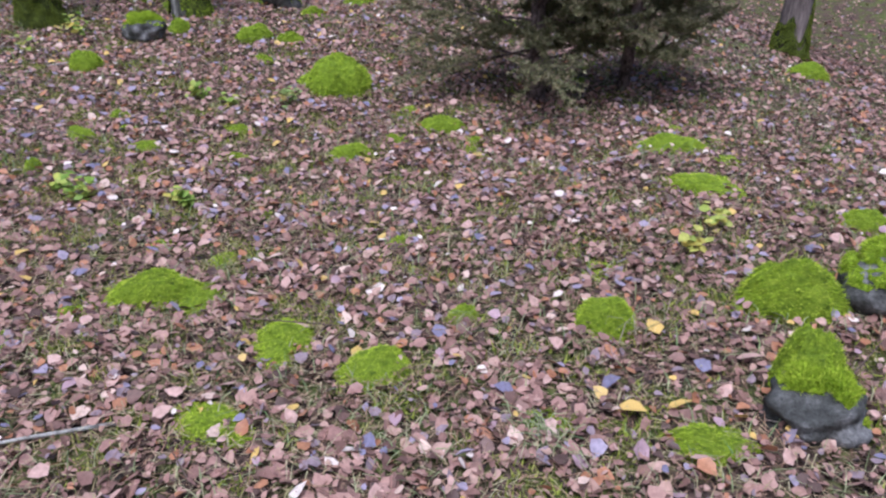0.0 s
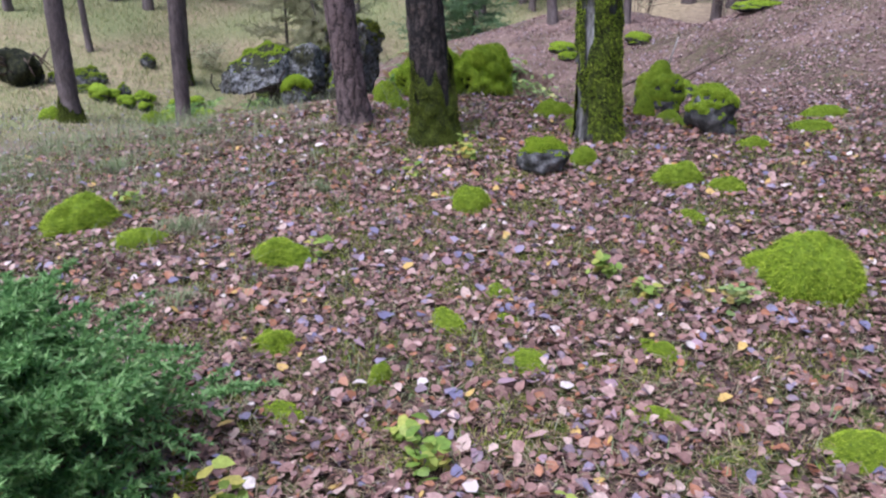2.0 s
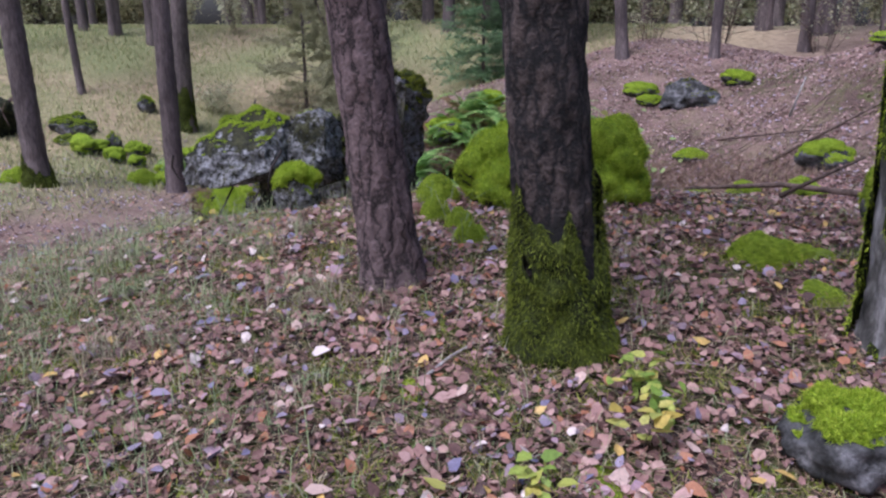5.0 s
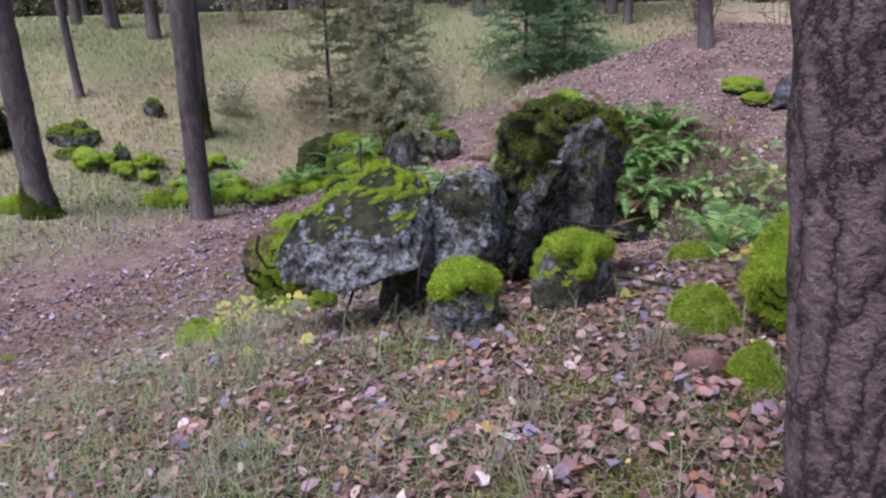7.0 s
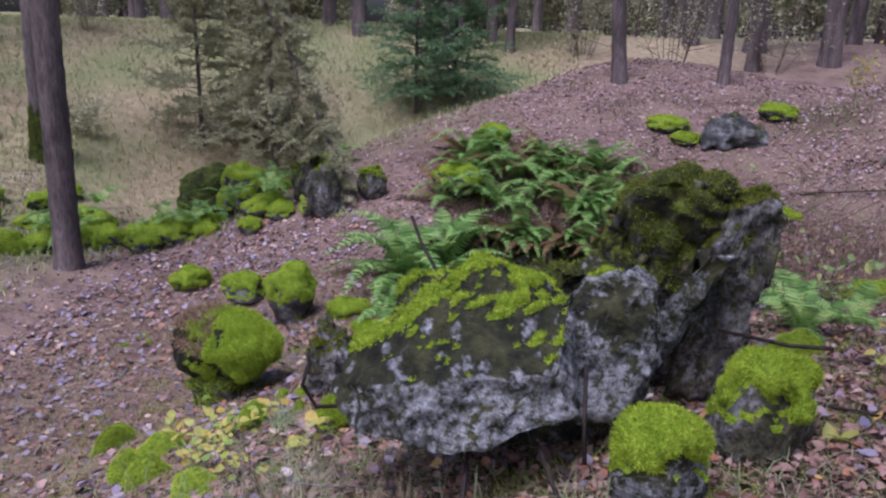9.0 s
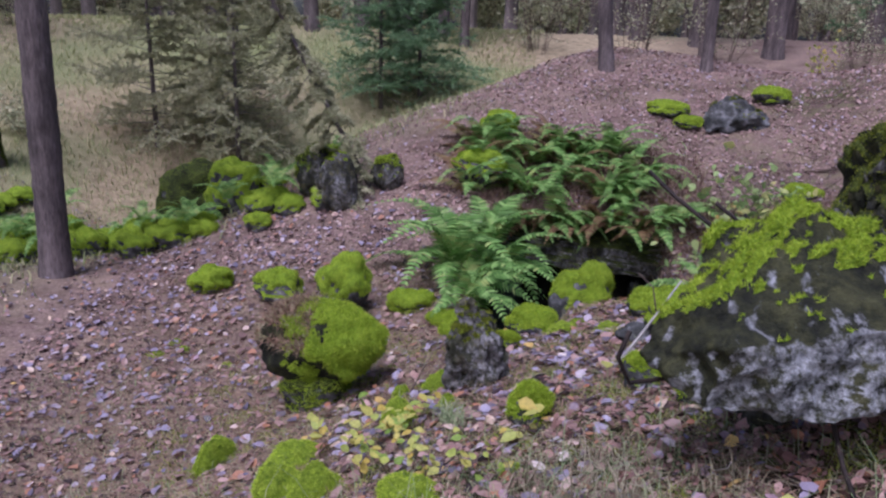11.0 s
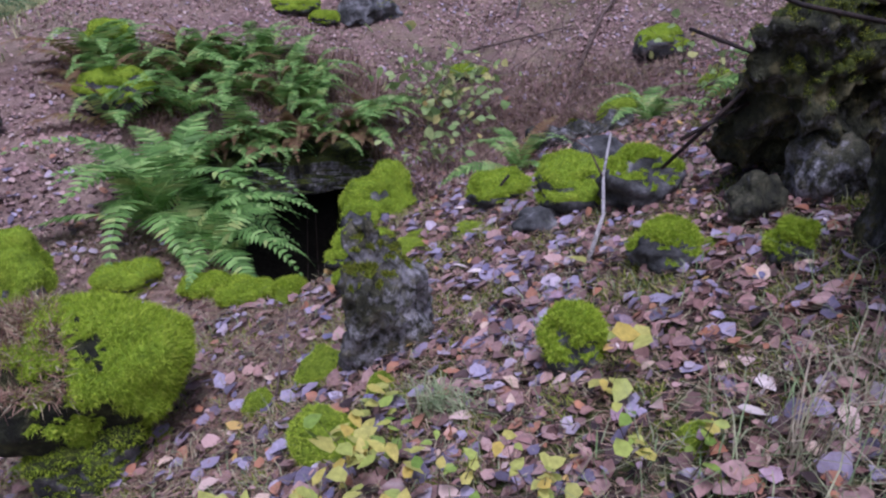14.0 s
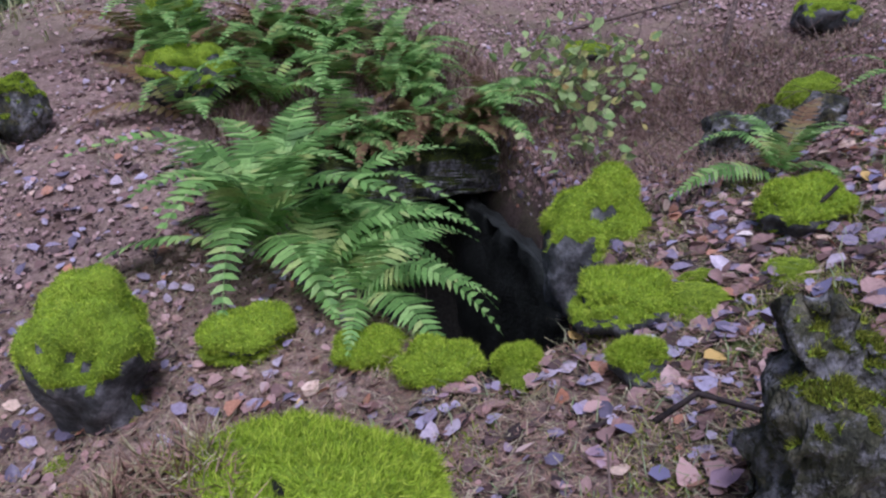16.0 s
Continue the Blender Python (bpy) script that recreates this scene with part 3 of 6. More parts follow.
def bar(name, pts, radius, material, parent=None, sides=6, taper=1.0):
    """A round bar through a few points, thinner towards its end if taper is under 1."""
    pts = [Vector(p) for p in pts]
    rings = []
    for i, p in enumerate(pts):
        d = (pts[min(i + 1, len(pts) - 1)] - pts[max(i - 1, 0)]).normalized()
        a = d.orthogonal().normalized()
        b = d.cross(a)
        r = radius * (1 + (taper - 1) * i / (len(pts) - 1))
        rings.append([p + (a * math.cos(2 * math.pi * k / sides) + b * math.sin(2 * math.pi * k / sides)) * r for k in range(sides)])
    # keep the rings from twisting
    for i in range(1, len(rings)):
        best = min(range(sides), key=lambda s: sum((rings[i][(k + s) % sides] - rings[i - 1][k] - (pts[i] - pts[i - 1])).length for k in range(sides)))
        rings[i] = rings[i][best:] + rings[i][:best]
    v = [c for r in rings for c in r]
    f = [(i * sides + k, i * sides + (k + 1) % sides, (i + 1) * sides + (k + 1) % sides, (i + 1) * sides + k) for i in range(len(rings) - 1) for k in range(sides)]
    me = bpy.data.meshes.new(name)
    me.from_pydata(v, [], f + [tuple(range(sides))[::-1], tuple(range((len(rings) - 1) * sides, len(rings) * sides))])
    for p in me.polygons:
        p.use_smooth = True
    return part(name, me, material, parent)


def trunk_mesh(radius, height, seed, flare=0.35, segs=28, rings=70, ridges=0.09, lean=(0, 0), bow=0.0, taper=0.55):
    """A tapered trunk from z = -0.2, with plated bark and a flared foot."""
    z = np.concatenate([np.linspace(-0.2, 3.2, int(rings * 0.75)), np.linspace(3.4, height, int(rings * 0.25))])
    a = np.linspace(0, 2 * math.pi, segs, endpoint=False)
    zz, aa = np.meshgrid(z, a, indexing="ij")
    r = radius * (1 - (1 - taper) * np.clip(zz, 0, None) / height) * (1 + flare * np.exp(-np.clip(zz, 0, None) / 0.16))
    root = 0.16 * np.exp(-np.clip(zz, 0, None) / 0.2) * np.sin(3 * aa + seed) * flare
    bark = np.zeros_like(r)
    for i in range(zz.shape[0]):
        for j in range(zz.shape[1]):
            p = Vector((math.cos(aa[i, j]) * 3.2, math.sin(aa[i, j]) * 3.2, zz[i, j] * 7.5 + seed * 9))
            bark[i, j] = noise.noise(p) + 0.6 * noise.noise(p * 2.3)
    r = r * (1 + ridges * bark + root)
    sway = bow * np.sin(zz * 0.5 + seed)
    x = r * np.cos(aa) + lean[0] * zz + sway
    y = r * np.sin(aa) + lean[1] * zz + sway * 0.5
    idx = np.arange(zz.size).reshape(zz.shape)
    nxt = np.roll(idx, -1, 1)
    return from_arrays("trunk", np.stack([x, y, zz], -1), np.stack([idx[:-1], nxt[:-1], nxt[1:], idx[1:]], -1).reshape(-1, 4), None, True)


def needle_sprays(bases, tips, per, length, width, rng=RNG, spread_=0.9):
    """Needles along twigs: thin three-cornered blades."""
    n = len(bases)
    t = rng.random((n, per, 1))
    p = bases[:, None] + t * (tips - bases)[:, None]
    d = (tips - bases)
    d = d / (np.linalg.norm(d, axis=1, keepdims=True) + 1e-9)
    nd = d[:, None] * 0.55 + spread_ * rng.normal(size=(n, per, 3)) * np.array((1, 1, 0.7))
    return tufts(p.reshape(-1, 3), nd.reshape(-1, 3), length, width, 0.15, rng)


def crown_arrays(height, start, reach, branches, seed, lean=(0, 0), per=26, length=0.16, width=0.018, droop=-0.1, twigs=7, minr=0.3):
    """Bases and tips of twigs of a conifer's crown, and its branches."""
    rng = np.random.default_rng(seed)
    lines, b, t = [], [], []
    for i in range(branches):
        u = (i + 0.5) / branches
        z = start + (height - start) * u
        a = i * 2.399 + rng.normal() * 0.3
        ln = reach * (1 - u * (1 - minr)) * rng.uniform(0.4, 1.15)
        o = np.array((lean[0] * z, lean[1] * z, z))
        e = o + np.array((math.cos(a) * ln, math.sin(a) * ln, ln * (droop + 0.35 * u + rng.normal() * 0.16)))
        lines.append((o, e))
        for k in range(twigs):
            f = 0.25 + 0.75 * (k + rng.random()) / twigs
            q = o + (e - o) * f
            side = a + (1 if k % 2 else -1) * rng.uniform(0.4, 1.1)
            tl = ln * 0.42 * (1.15 - f * 0.6)
            b.append(q)
            t.append(q + np.array((math.cos(side) * tl, math.sin(side) * tl, tl * (droop * 0.8 + rng.normal() * 0.4))))
        b.append(o + (e - o) * 0.35)
        t.append(e)
    b, t = np.array(b), np.array(t)
    tv, tf = needle_sprays(b, t, per, length, width, rng)
    return lines, b, t, tv, tf


def sticks_mesh(name, lines, radius, tip=0.3, sides=4):
    """Many straight tapered sticks in one mesh."""
    v, f = [], []
    for o, e in lines:
        o, e = Vector(o), Vector(e)
        d = (e - o).normalized()
        a = d.orthogonal().normalized()
        c = d.cross(a)
        s = len(v)
        for p, r in ((o, radius), (e, radius * tip)):
            for k in range(sides):
                w = 2 * math.pi * k / sides
                v.append(p + (a * math.cos(w) + c * math.sin(w)) * r)
        f += [(s + k, s + (k + 1) % sides, s + sides + (k + 1) % sides, s + sides + k) for k in range(sides)]
    return from_arrays(name, np.array(v), np.array(f))


def conifer(name, x, y, height, reach, start, branches, seed, needles, bark, label, category="spruce", trunk=0.03, per=26, length=0.05, width=0.006, droop=-0.1, twigs=7, lean=(0, 0), z=None, group=""):
    root = new(name)
    root.location = at(x, y) if z is None else (x, y, z)
    lines, b, t, tv, tf = crown_arrays(height, start, reach, branches, seed, lean, per, length, width, droop, twigs)
    bar("trunk", [(lean[0] * q, lean[1] * q, q) for q in (-0.1, height * 0.3, height * 0.65, height)], trunk, bark, root, 8, 0.25)
    tagged(part("branch_work", sticks_mesh("branch_work", lines, trunk * 0.2), bark, root), kind="stuff")
    tagged(part("twig_work", sticks_mesh("twig_work", list(zip(b, t)), min(trunk * 0.12, 0.003), 0.5, 3), bark, root), kind="stuff")
    part("foliage", from_arrays("foliage", tv, tf, needles), None, root)
    return tagged(root, label, category, group)


def pine(x, y, radius, height, seed, bark, label, lean=(0, 0), flare=0.3, crown_from=0.55, ridges=0.09, segs=28, rings=70, bow=0.0, group="pine trunks", name="pine_tree"):
    root = new(name)
    root.location = at(x, y)
    part("trunk", trunk_mesh(radius, height, seed, flare, segs, rings, ridges, lean, bow), bark, root)
    lines, b, t, tv, tf = crown_arrays(height, height * crown_from, height * 0.14, 26, seed, lean, 11, 0.22, 0.03, 0.1, 6)
    part("branch_work", sticks_mesh("branch_work", lines, radius * 0.22), bark, root)
    part("crown", from_arrays("crown", tv, tf, M_NEEDLE_FAR), None, root, "dark green needle crown")
    return tagged(root, label, "tree", group)


def frond(length, width, arch, seed, pairs=24):
    """A fern frond along +x from the origin, rising and arching over; narrow toothed leaflets on both sides."""
    rng = np.random.default_rng(seed)
    v, f = [], []

    def spine(u):
        return np.array((length * u * (1 - 0.1 * u), 0.0, arch * length * (1.5 * u - 1.75 * u * u)))

    for i in range(pairs):
        u = 0.1 + 0.9 * i / pairs
        p = spine(u)
        d = spine(min(u + 0.02, 1)) - p
        d /= np.linalg.norm(d)
        ln = width * (math.sin(math.pi * min(1, (u + 0.12) / 1.12) ** 0.75) * 0.95 + 0.05) * rng.uniform(0.88, 1.08)
        w = length / pairs * 0.46
        for s in (-1, 1):
            out = np.array((0.32, s, -0.12 + rng.normal() * 0.08))
            out /= np.linalg.norm(out)
            n = len(v)
            v += [p - d * w * 0.7, p + d * w * 0.7, p + out * ln * 0.5 + d * w * 0.95, p + out * ln * 0.5 - d * w * 0.75, p + out * ln + d * w * 0.5 - np.array((0, 0, 0.1 * ln))]
            f += [(n, n + 1, n + 2), (n, n + 2, n + 3), (n + 3, n + 2, n + 4)]
    for i in range(10):
        a, b = spine(i / 10), spine((i + 1) / 10)
        n = len(v)
        r = 0.004 * (1 - i / 13)
        v += [a + (0, -r, 0.002), a + (0, r, 0.002), b + (0, r, 0.002), b + (0, -r, 0.002)]
        f += [(n, n + 1, n + 2), (n, n + 2, n + 3)]
    return from_arrays("frond", np.array(v), np.array(f))


FRONDS = [[frond(1.0, 0.17, 0.45 + 0.12 * k, 30 + k) for k in range(4)], [frond(1.0, 0.15, 0.3 + 0.14 * k, 50 + k, 18) for k in range(3)]]
for me in FRONDS[0]:
    me.materials.append(M_FERN)
for me in FRONDS[1]:
    me.materials.append(M_FERN_DRY)


def fern(x, y, z, count, length, facing=None, fan=180, seed=0, dry=0, label="green arching fern at the edge of the ruined pit"):
    rng = np.random.default_rng(seed)
    root = new("fern")
    root.location = (x, y, z)
    for i in range(count):
        a = (i + 0.5) / count * 360 + rng.normal() * 12 if facing is None else facing + fan * ((i + 0.5) / count - 0.5) + rng.normal() * 8
        ln = length * rng.uniform(0.7, 1.1)
        me = FRONDS[1][i % 3] if i < dry else FRONDS[0][i % 4]
        ob = part("frond", me, None, root)
        ob.matrix_basis = pose(0, 0, 0, rng.normal() * 8, rng.uniform(-50, 2), a) @ Matrix.Diagonal((ln, ln, ln, 1))
    return tagged(root, label, "fern", "ferns")


def leaf_arrays(centres, normals, heading, size, curl, rng, aspect=0.8):
    """Flat leaves of two folded halves: six corners and two faces each."""
    n = len(centres)
    nz = normals / (np.linalg.norm(normals, axis=1, keepdims=True) + 1e-9)
    ax = np.stack([np.cos(heading), np.sin(heading), np.zeros(n)], 1)
    ax -= nz * (ax * nz).sum(1, keepdims=True)
    ax /= np.linalg.norm(ax, axis=1, keepdims=True) + 1e-9
    sd = np.cross(nz, ax)
    s, c = size[:, None], curl[:, None]
    asp = aspect * rng.uniform(0.75, 1.15, (n, 1))
    v = np.stack([
        centres - ax * s * 0.5,
        centres - ax * s * 0.24 + sd * s * 0.45 * asp + nz * s * c * 0.8,
        centres + ax * s * 0.16 + sd * s * 0.36 * asp + nz * s * c * 1.3,
        centres + ax * s * 0.58 + nz * s * c * 0.9,
        centres + ax * s * 0.16 - sd * s * 0.36 * asp + nz * s * c * 1.3,
        centres - ax * s * 0.24 - sd * s * 0.45 * asp + nz * s * c * 0.8], 1)
    b = np.arange(n)[:, None] * 6
    f = np.concatenate([b + np.array((0, 3, 2, 1)), b + np.array((0, 5, 4, 3))])
    return v.reshape(-1, 3), f


def herb(x, y, stems, height, leaf, material, label, seed, per=5, name="low_herb", z=None, spread_=0.5, group="low herbs", lean=(0, 0)):
    """A low plant: thin stems with a few broad leaves each."""
    rng = np.random.default_rng(seed)
    root = new(name)
    root.location = at(x, y) if z is None else (x, y, z)
    lines, cs, ns = [], [], []
    for i in range(stems):
        a = rng.uniform(0, 2 * math.pi)
        r = height * spread_ * rng.uniform(0.3, 1.2)
        o = np.array((math.cos(a) * r * 0.3, math.sin(a) * r * 0.3, -0.02))
        e = np.array((math.cos(a) * r + lean[0], math.sin(a) * r + lean[1], height * rng.uniform(0.5, 1.0)))
        lines.append((o, e))
        for k in range(per):
            f = 0.45 + 0.55 * (k + 1) / per
            cs.append(o + (e - o) * f + rng.normal(size=3) * leaf * 0.45)
            ns.append((rng.normal() * 0.35, rng.normal() * 0.35 - 0.15, 1.0))
    cs, ns = np.array(cs), np.array(ns)
    v, f = leaf_arrays(cs, ns, rng.uniform(0, 6.28, len(cs)), leaf * rng.uniform(0.6, 1.2, len(cs)), rng.uniform(0, 0.14, len(cs)), rng)
    tagged(part("stalk", sticks_mesh("stalk", lines, 0.0025), M_TWIG, root), kind="stuff")
    part("foliage", from_arrays("foliage", v, f, material), None, root)
    return tagged(root, label, "plant", group)


def shrub(x, y, height, width, seed, material, label, stems=14, leaves=900, leaf=0.06, name="shrub", z=None, group="shrubs"):
    """A loose bush: many thin forking stems with small leaves."""
    rng = np.random.default_rng(seed)
    root = new(name)
    root.location = at(x, y) if z is None else (x, y, z)
    lines = []
    for i in range(stems):
        a = rng.uniform(0, 2 * math.pi)
        o = np.array((math.cos(a), math.sin(a), 0)) * width * 0.08
        e = np.array((math.cos(a) * width * 0.5 * rng.uniform(0.2, 1), math.sin(a) * width * 0.5 * rng.uniform(0.2, 1), height * rng.uniform(0.6, 1)))
        lines.append((o - (0, 0, 0.05), e))
        for k in range(7):
            q = o + (e - o) * rng.uniform(0.25, 0.95)
            w = rng.normal(size=3) * width * 0.14 + np.array((0, 0, height * 0.08))
            lines.append((q, q + w))
    ends = np.array([e for _, e in lines])
    starts = np.array([o for o, _ in lines])
    k = rng.integers(0, len(lines), leaves)
    c = starts[k] + (ends[k] - starts[k]) * rng.uniform(0.3, 1.05, (leaves, 1)) + rng.normal(size=(leaves, 3)) * leaf
    v, f = leaf_arrays(c, rng.normal(size=(leaves, 3)) + (0, 0, 0.6), rng.uniform(0, 6.28, leaves), leaf * rng.uniform(0.5, 1.2, leaves), rng.uniform(0, 0.2, leaves), rng)
    tagged(part("stalk", sticks_mesh("stalk", lines, 0.004 * max(height, 0.8), 0.3, 3), M_TWIG, root), kind="stuff")
    part("foliage", from_arrays("foliage", v, f, material), None, root)
    return tagged(root, label, "bush", group)


# ---- trees near the walk ----
def sleeve(owner, radius, top, seed, lean, flare=0.35, cover=1.0, label="shaggy green moss sleeve round the foot", bare=None, fuzz=None):
    """Moss that wraps the foot of a trunk, ragged at its upper edge."""
    bm = bmesh.new()
    rings, segs = 26, 30
    grid = []
    for i in range(rings + 1):
        row = []
        for j in range(segs):
            a = 2 * math.pi * j / segs
            rag = top * (0.72 + 0.75 * noise.noise(Vector((math.cos(a) * 1.5, math.sin(a) * 1.5, seed))))
            z = -0.1 + (rag + 0.1) * i / rings
            fat = 0.03 * (1 - (i / rings) ** 4) + 0.03 * noise.noise(Vector((math.cos(a) * 3, math.sin(a) * 4, z * 9 + seed)))
            r = radius * (1 + flare * math.exp(-max(z, 0) / 0.16)) + fat
            r *= 1 + 0.16 * math.exp(-max(z, 0) / 0.2) * math.sin(3 * a + seed) * flare
            row.append(bm.verts.new((r * math.cos(a) + lean[0] * z, r * math.sin(a) + lean[1] * z, z)))
        grid.append(row)
    for i in range(rings):
        for j in range(segs):
            a = 2 * math.pi * (j + 0.5) / segs
            gap = noise.noise(Vector((math.cos(a) * 1.7, math.sin(a) * 1.7, i * 0.13 + seed * 3))) + (0.0 if bare is None else 0.95 * max(0.0, math.cos(a - radians(bare))) ** 2 * (0.7 + 0.9 * noise.noise(Vector((a * 2, i * 0.35, seed)))))
            if gap < 0.55 * cover:
                f = bm.faces.new((grid[i][j], grid[i][(j + 1) % segs], grid[i + 1][(j + 1) % segs], grid[i + 1][j]))
                f.smooth = True
    bmesh.ops.delete(bm, geom=[v for v in bm.verts if not v.link_faces], context="VERTS")
    pts, nor = spread(bm, 20000)
    nor = nor * 0.45 + (0, 0, -0.8)
    ob = part("moss_sleeve", bm, M_MOSS_DARK, owner, label)
    tv, tf = tufts(pts, nor, 0.024, 0.0022, 0.5)
    tagged(part("moss_fuzz", from_arrays("moss_fuzz", tv, tf, fuzz or M_TUFT_TRUNK), None, ob), kind="stuff")


t1 = pine(-4.89, 7.7, 0.142, 13, 1, M_BARK, "leaning pine with rough plated purplish-brown bark", lean=(-0.1, -0.055), flare=0.25, segs=44, rings=150, ridges=0.1)
t2 = pine(-3.92, 7.5, 0.162, 14, 2, M_BARK_CHAR, "thick pine with scorched bark and a mossy foot", lean=(-0.085, -0.04), flare=0.3, segs=44, rings=130, ridges=0.1)
sleeve(t2, 0.162, 0.78, 2, (-0.085, -0.04), 0.3)
t3 = pine(-2.66, 8.05, 0.16, 12, 3, M_BARK_PALE, "pale-barked tree wrapped in thick green moss", lean=(-0.06, -0.02), flare=0.22, segs=40, rings=110, name="birch_tree")
sleeve(t3, 0.16, 2.6, 5, (-0.06, -0.02), 0.22, 0.9, "thick green moss up the whole lower trunk", 212, M_TUFT)
t4 = pine(-13.95, 14.0, 0.17, 13, 4, M_BARK_FAR, "slender dark pine at the edge of the meadow", lean=(0.03, 0.0), flare=0.15)
t5 = pine(-15.75, 12.5, 0.2, 14, 5, M_BARK_FAR, "dark pine with green moss round its foot", lean=(-0.02, 0.0), flare=0.35)
sleeve(t5, 0.2, 0.5, 6, (-0.02, 0.0), 0.35)
t6 = pine(-18.2, 18.1, 0.21, 14, 6, M_BARK_FAR, "mossy pine standing behind the slender one", lean=(0.05, 0.0))
sleeve(t6, 0.21, 1.4, 8, (0.05, 0.0), 0.3, 0.6)
for x, y, r, seed, lx in ((-21.3, 17.4, 0.1, 7, -0.08), (-7.5, 20.25, 0.13, 8, -0.1), (-5.75, 20.6, 0.1, 9, 0.0)):
    pine(x, y, r, 11, seed, M_BARK_FAR, "thin dark trunk on the rising forest floor", (lx, 0), 0.2, rings=60, segs=16)

sleeve(pine(4.1, 9.2, 0.16, 11, 10, M_BARK_FAR, "mossy-footed trunk behind the junipers", (0.02, 0), 0.2, rings=60, segs=16), 0.16, 0.6, 4, (0.02, 0))

# far pines, one mesh set copied
protos = [pine(-14.9, 26.1, 0.2, 15, 20, M_BARK_FAR, "tall dark pine in the open forest beyond", (0.0, 0), 0.15, segs=12, rings=40),
          pine(-11.8, 28.8, 0.17, 14, 21, M_BARK_FAR, "tall dark pine in the open forest beyond", (0.02, 0), 0.15, segs=12, rings=40),
          pine(-2.7, 28.2, 0.27, 17, 22, M_BARK_FAR, "tall dark pine in the open forest beyond", (-0.02, 0), 0.15, segs=12, rings=40)]


def far_pine(x, y, k, s):
    copy_thing(protos[k], Matrix.Translation(at(x, y)) @ pose(0, 0, 0, 0, 0, (x * 37 + y * 91) % 360) @ Matrix.Scale(s, 4))


for x, y, k, s in ((-16.2, 27.0, 0, 1.0), (-11.05, 27.9, 1, 0.8), (-4.64, 27.2, 1, 0.95), (-13.9, 27.5, 0, 1.05), (-17.5, 25.7, 1, 1.1), (-25.3, 17.6, 1, 0.9), (-24.5, 21.1, 0, 1.0), (-25.8, 20.9, 1, 1.0),
                   (-22.9, 21.2, 1, 1.1), (-12.4, 26.4, 0, 1.0), (-6.1, 30.4, 0, 1.2), (-4.4, 29.6, 2, 1.1), (-28.9, 31.7, 2, 1.0), (-16.5, 24.8, 1, 0.8), (-1.2, 33.0, 0, 1.1), (0.6, 30.5, 2, 1.0), (2.8, 34.0, 1, 1.2)):
    far_pine(x, y, k, s)
rng = np.random.default_rng(99)
n = 0
while n < 130:
    x, y = rng.uniform(-75, 45), rng.uniform(14, 85)
    r = math.hypot(x + 6, y - 8)
    if 25 < r < 85 and (x < -19 or y > 27):
        far_pine(x, y, int(rng.integers(0, 3)), rng.uniform(0.8, 1.25))
        n += 1
n = 0
while n < 24:
    x, y = rng.uniform(-30, 30), rng.uniform(-40, 12)
    r = math.hypot(x + 4, y - 8)
    if r > 13 and (x > 9 or y < -5):
        far_pine(x, y, int(rng.integers(0, 3)), rng.uniform(0.8, 1.2))
        n += 1

# ---- young conifers and bushes ----
conifer("spruce_sapling", -3.15, 3.0, 0.62, 0.85, 0.04, 84, 41, M_NEEDLE_BRIGHT, M_TWIG, "young bluish-green spruce sapling among the fallen leaves", trunk=0.014, per=70, length=0.034, width=0.007, droop=0.08, twigs=15)
conifer("juniper_bush", 0.72, 6.1, 2.4, 1.15, 0.3, 80, 42, M_JUNIPER, M_BARK, "dark brownish-green juniper with many low branches", "juniper", trunk=0.075, per=110, length=0.05, width=0.006, droop=0.12, twigs=16, lean=(-0.05, 0))
conifer("juniper_bush", 1.5, 6.5, 2.2, 1.05, 0.3, 70, 43, M_JUNIPER, M_BARK, "dark brownish-green juniper with many low branches", "juniper", trunk=0.06, per=110, length=0.05, width=0.006, droop=0.15, twigs=16, lean=(0.08, 0.02))
for x, y, h, s, needles, what in ((-16.6, 21.0, 4.5, 44, M_NEEDLE_DULL, "thin young spruce with drooping olive twigs"), (-15.6, 21.6, 5.0, 45, M_NEEDLE_DULL, "thin young spruce with drooping olive twigs"),
                                  (-14.7, 20.8, 4.2, 46, M_NEEDLE_DULL, "thin young spruce with drooping olive twigs"), (-12.4, 23.6, 3.8, 47, M_NEEDLE, "bushy green young spruce behind the mound"),
                                  (-11.6, 24.2, 3.0, 48, M_NEEDLE, "bushy green young spruce behind the mound")):
    conifer("young_spruce", x, y, h, 1.6, 0.3, 85, s, needles, M_BARK_FAR, what, trunk=0.06, per=44, length=0.075, width=0.009, droop=-0.05, twigs=12, group="young spruces")
conifer("young_spruce", 1.9, 31.0, 8, 2.2, 0.1, 80, 49, M_NEEDLE, M_BARK_FAR, "dark green spruce far in the forest", trunk=0.12, per=20, length=0.22, width=0.03, twigs=8, group="young spruces")
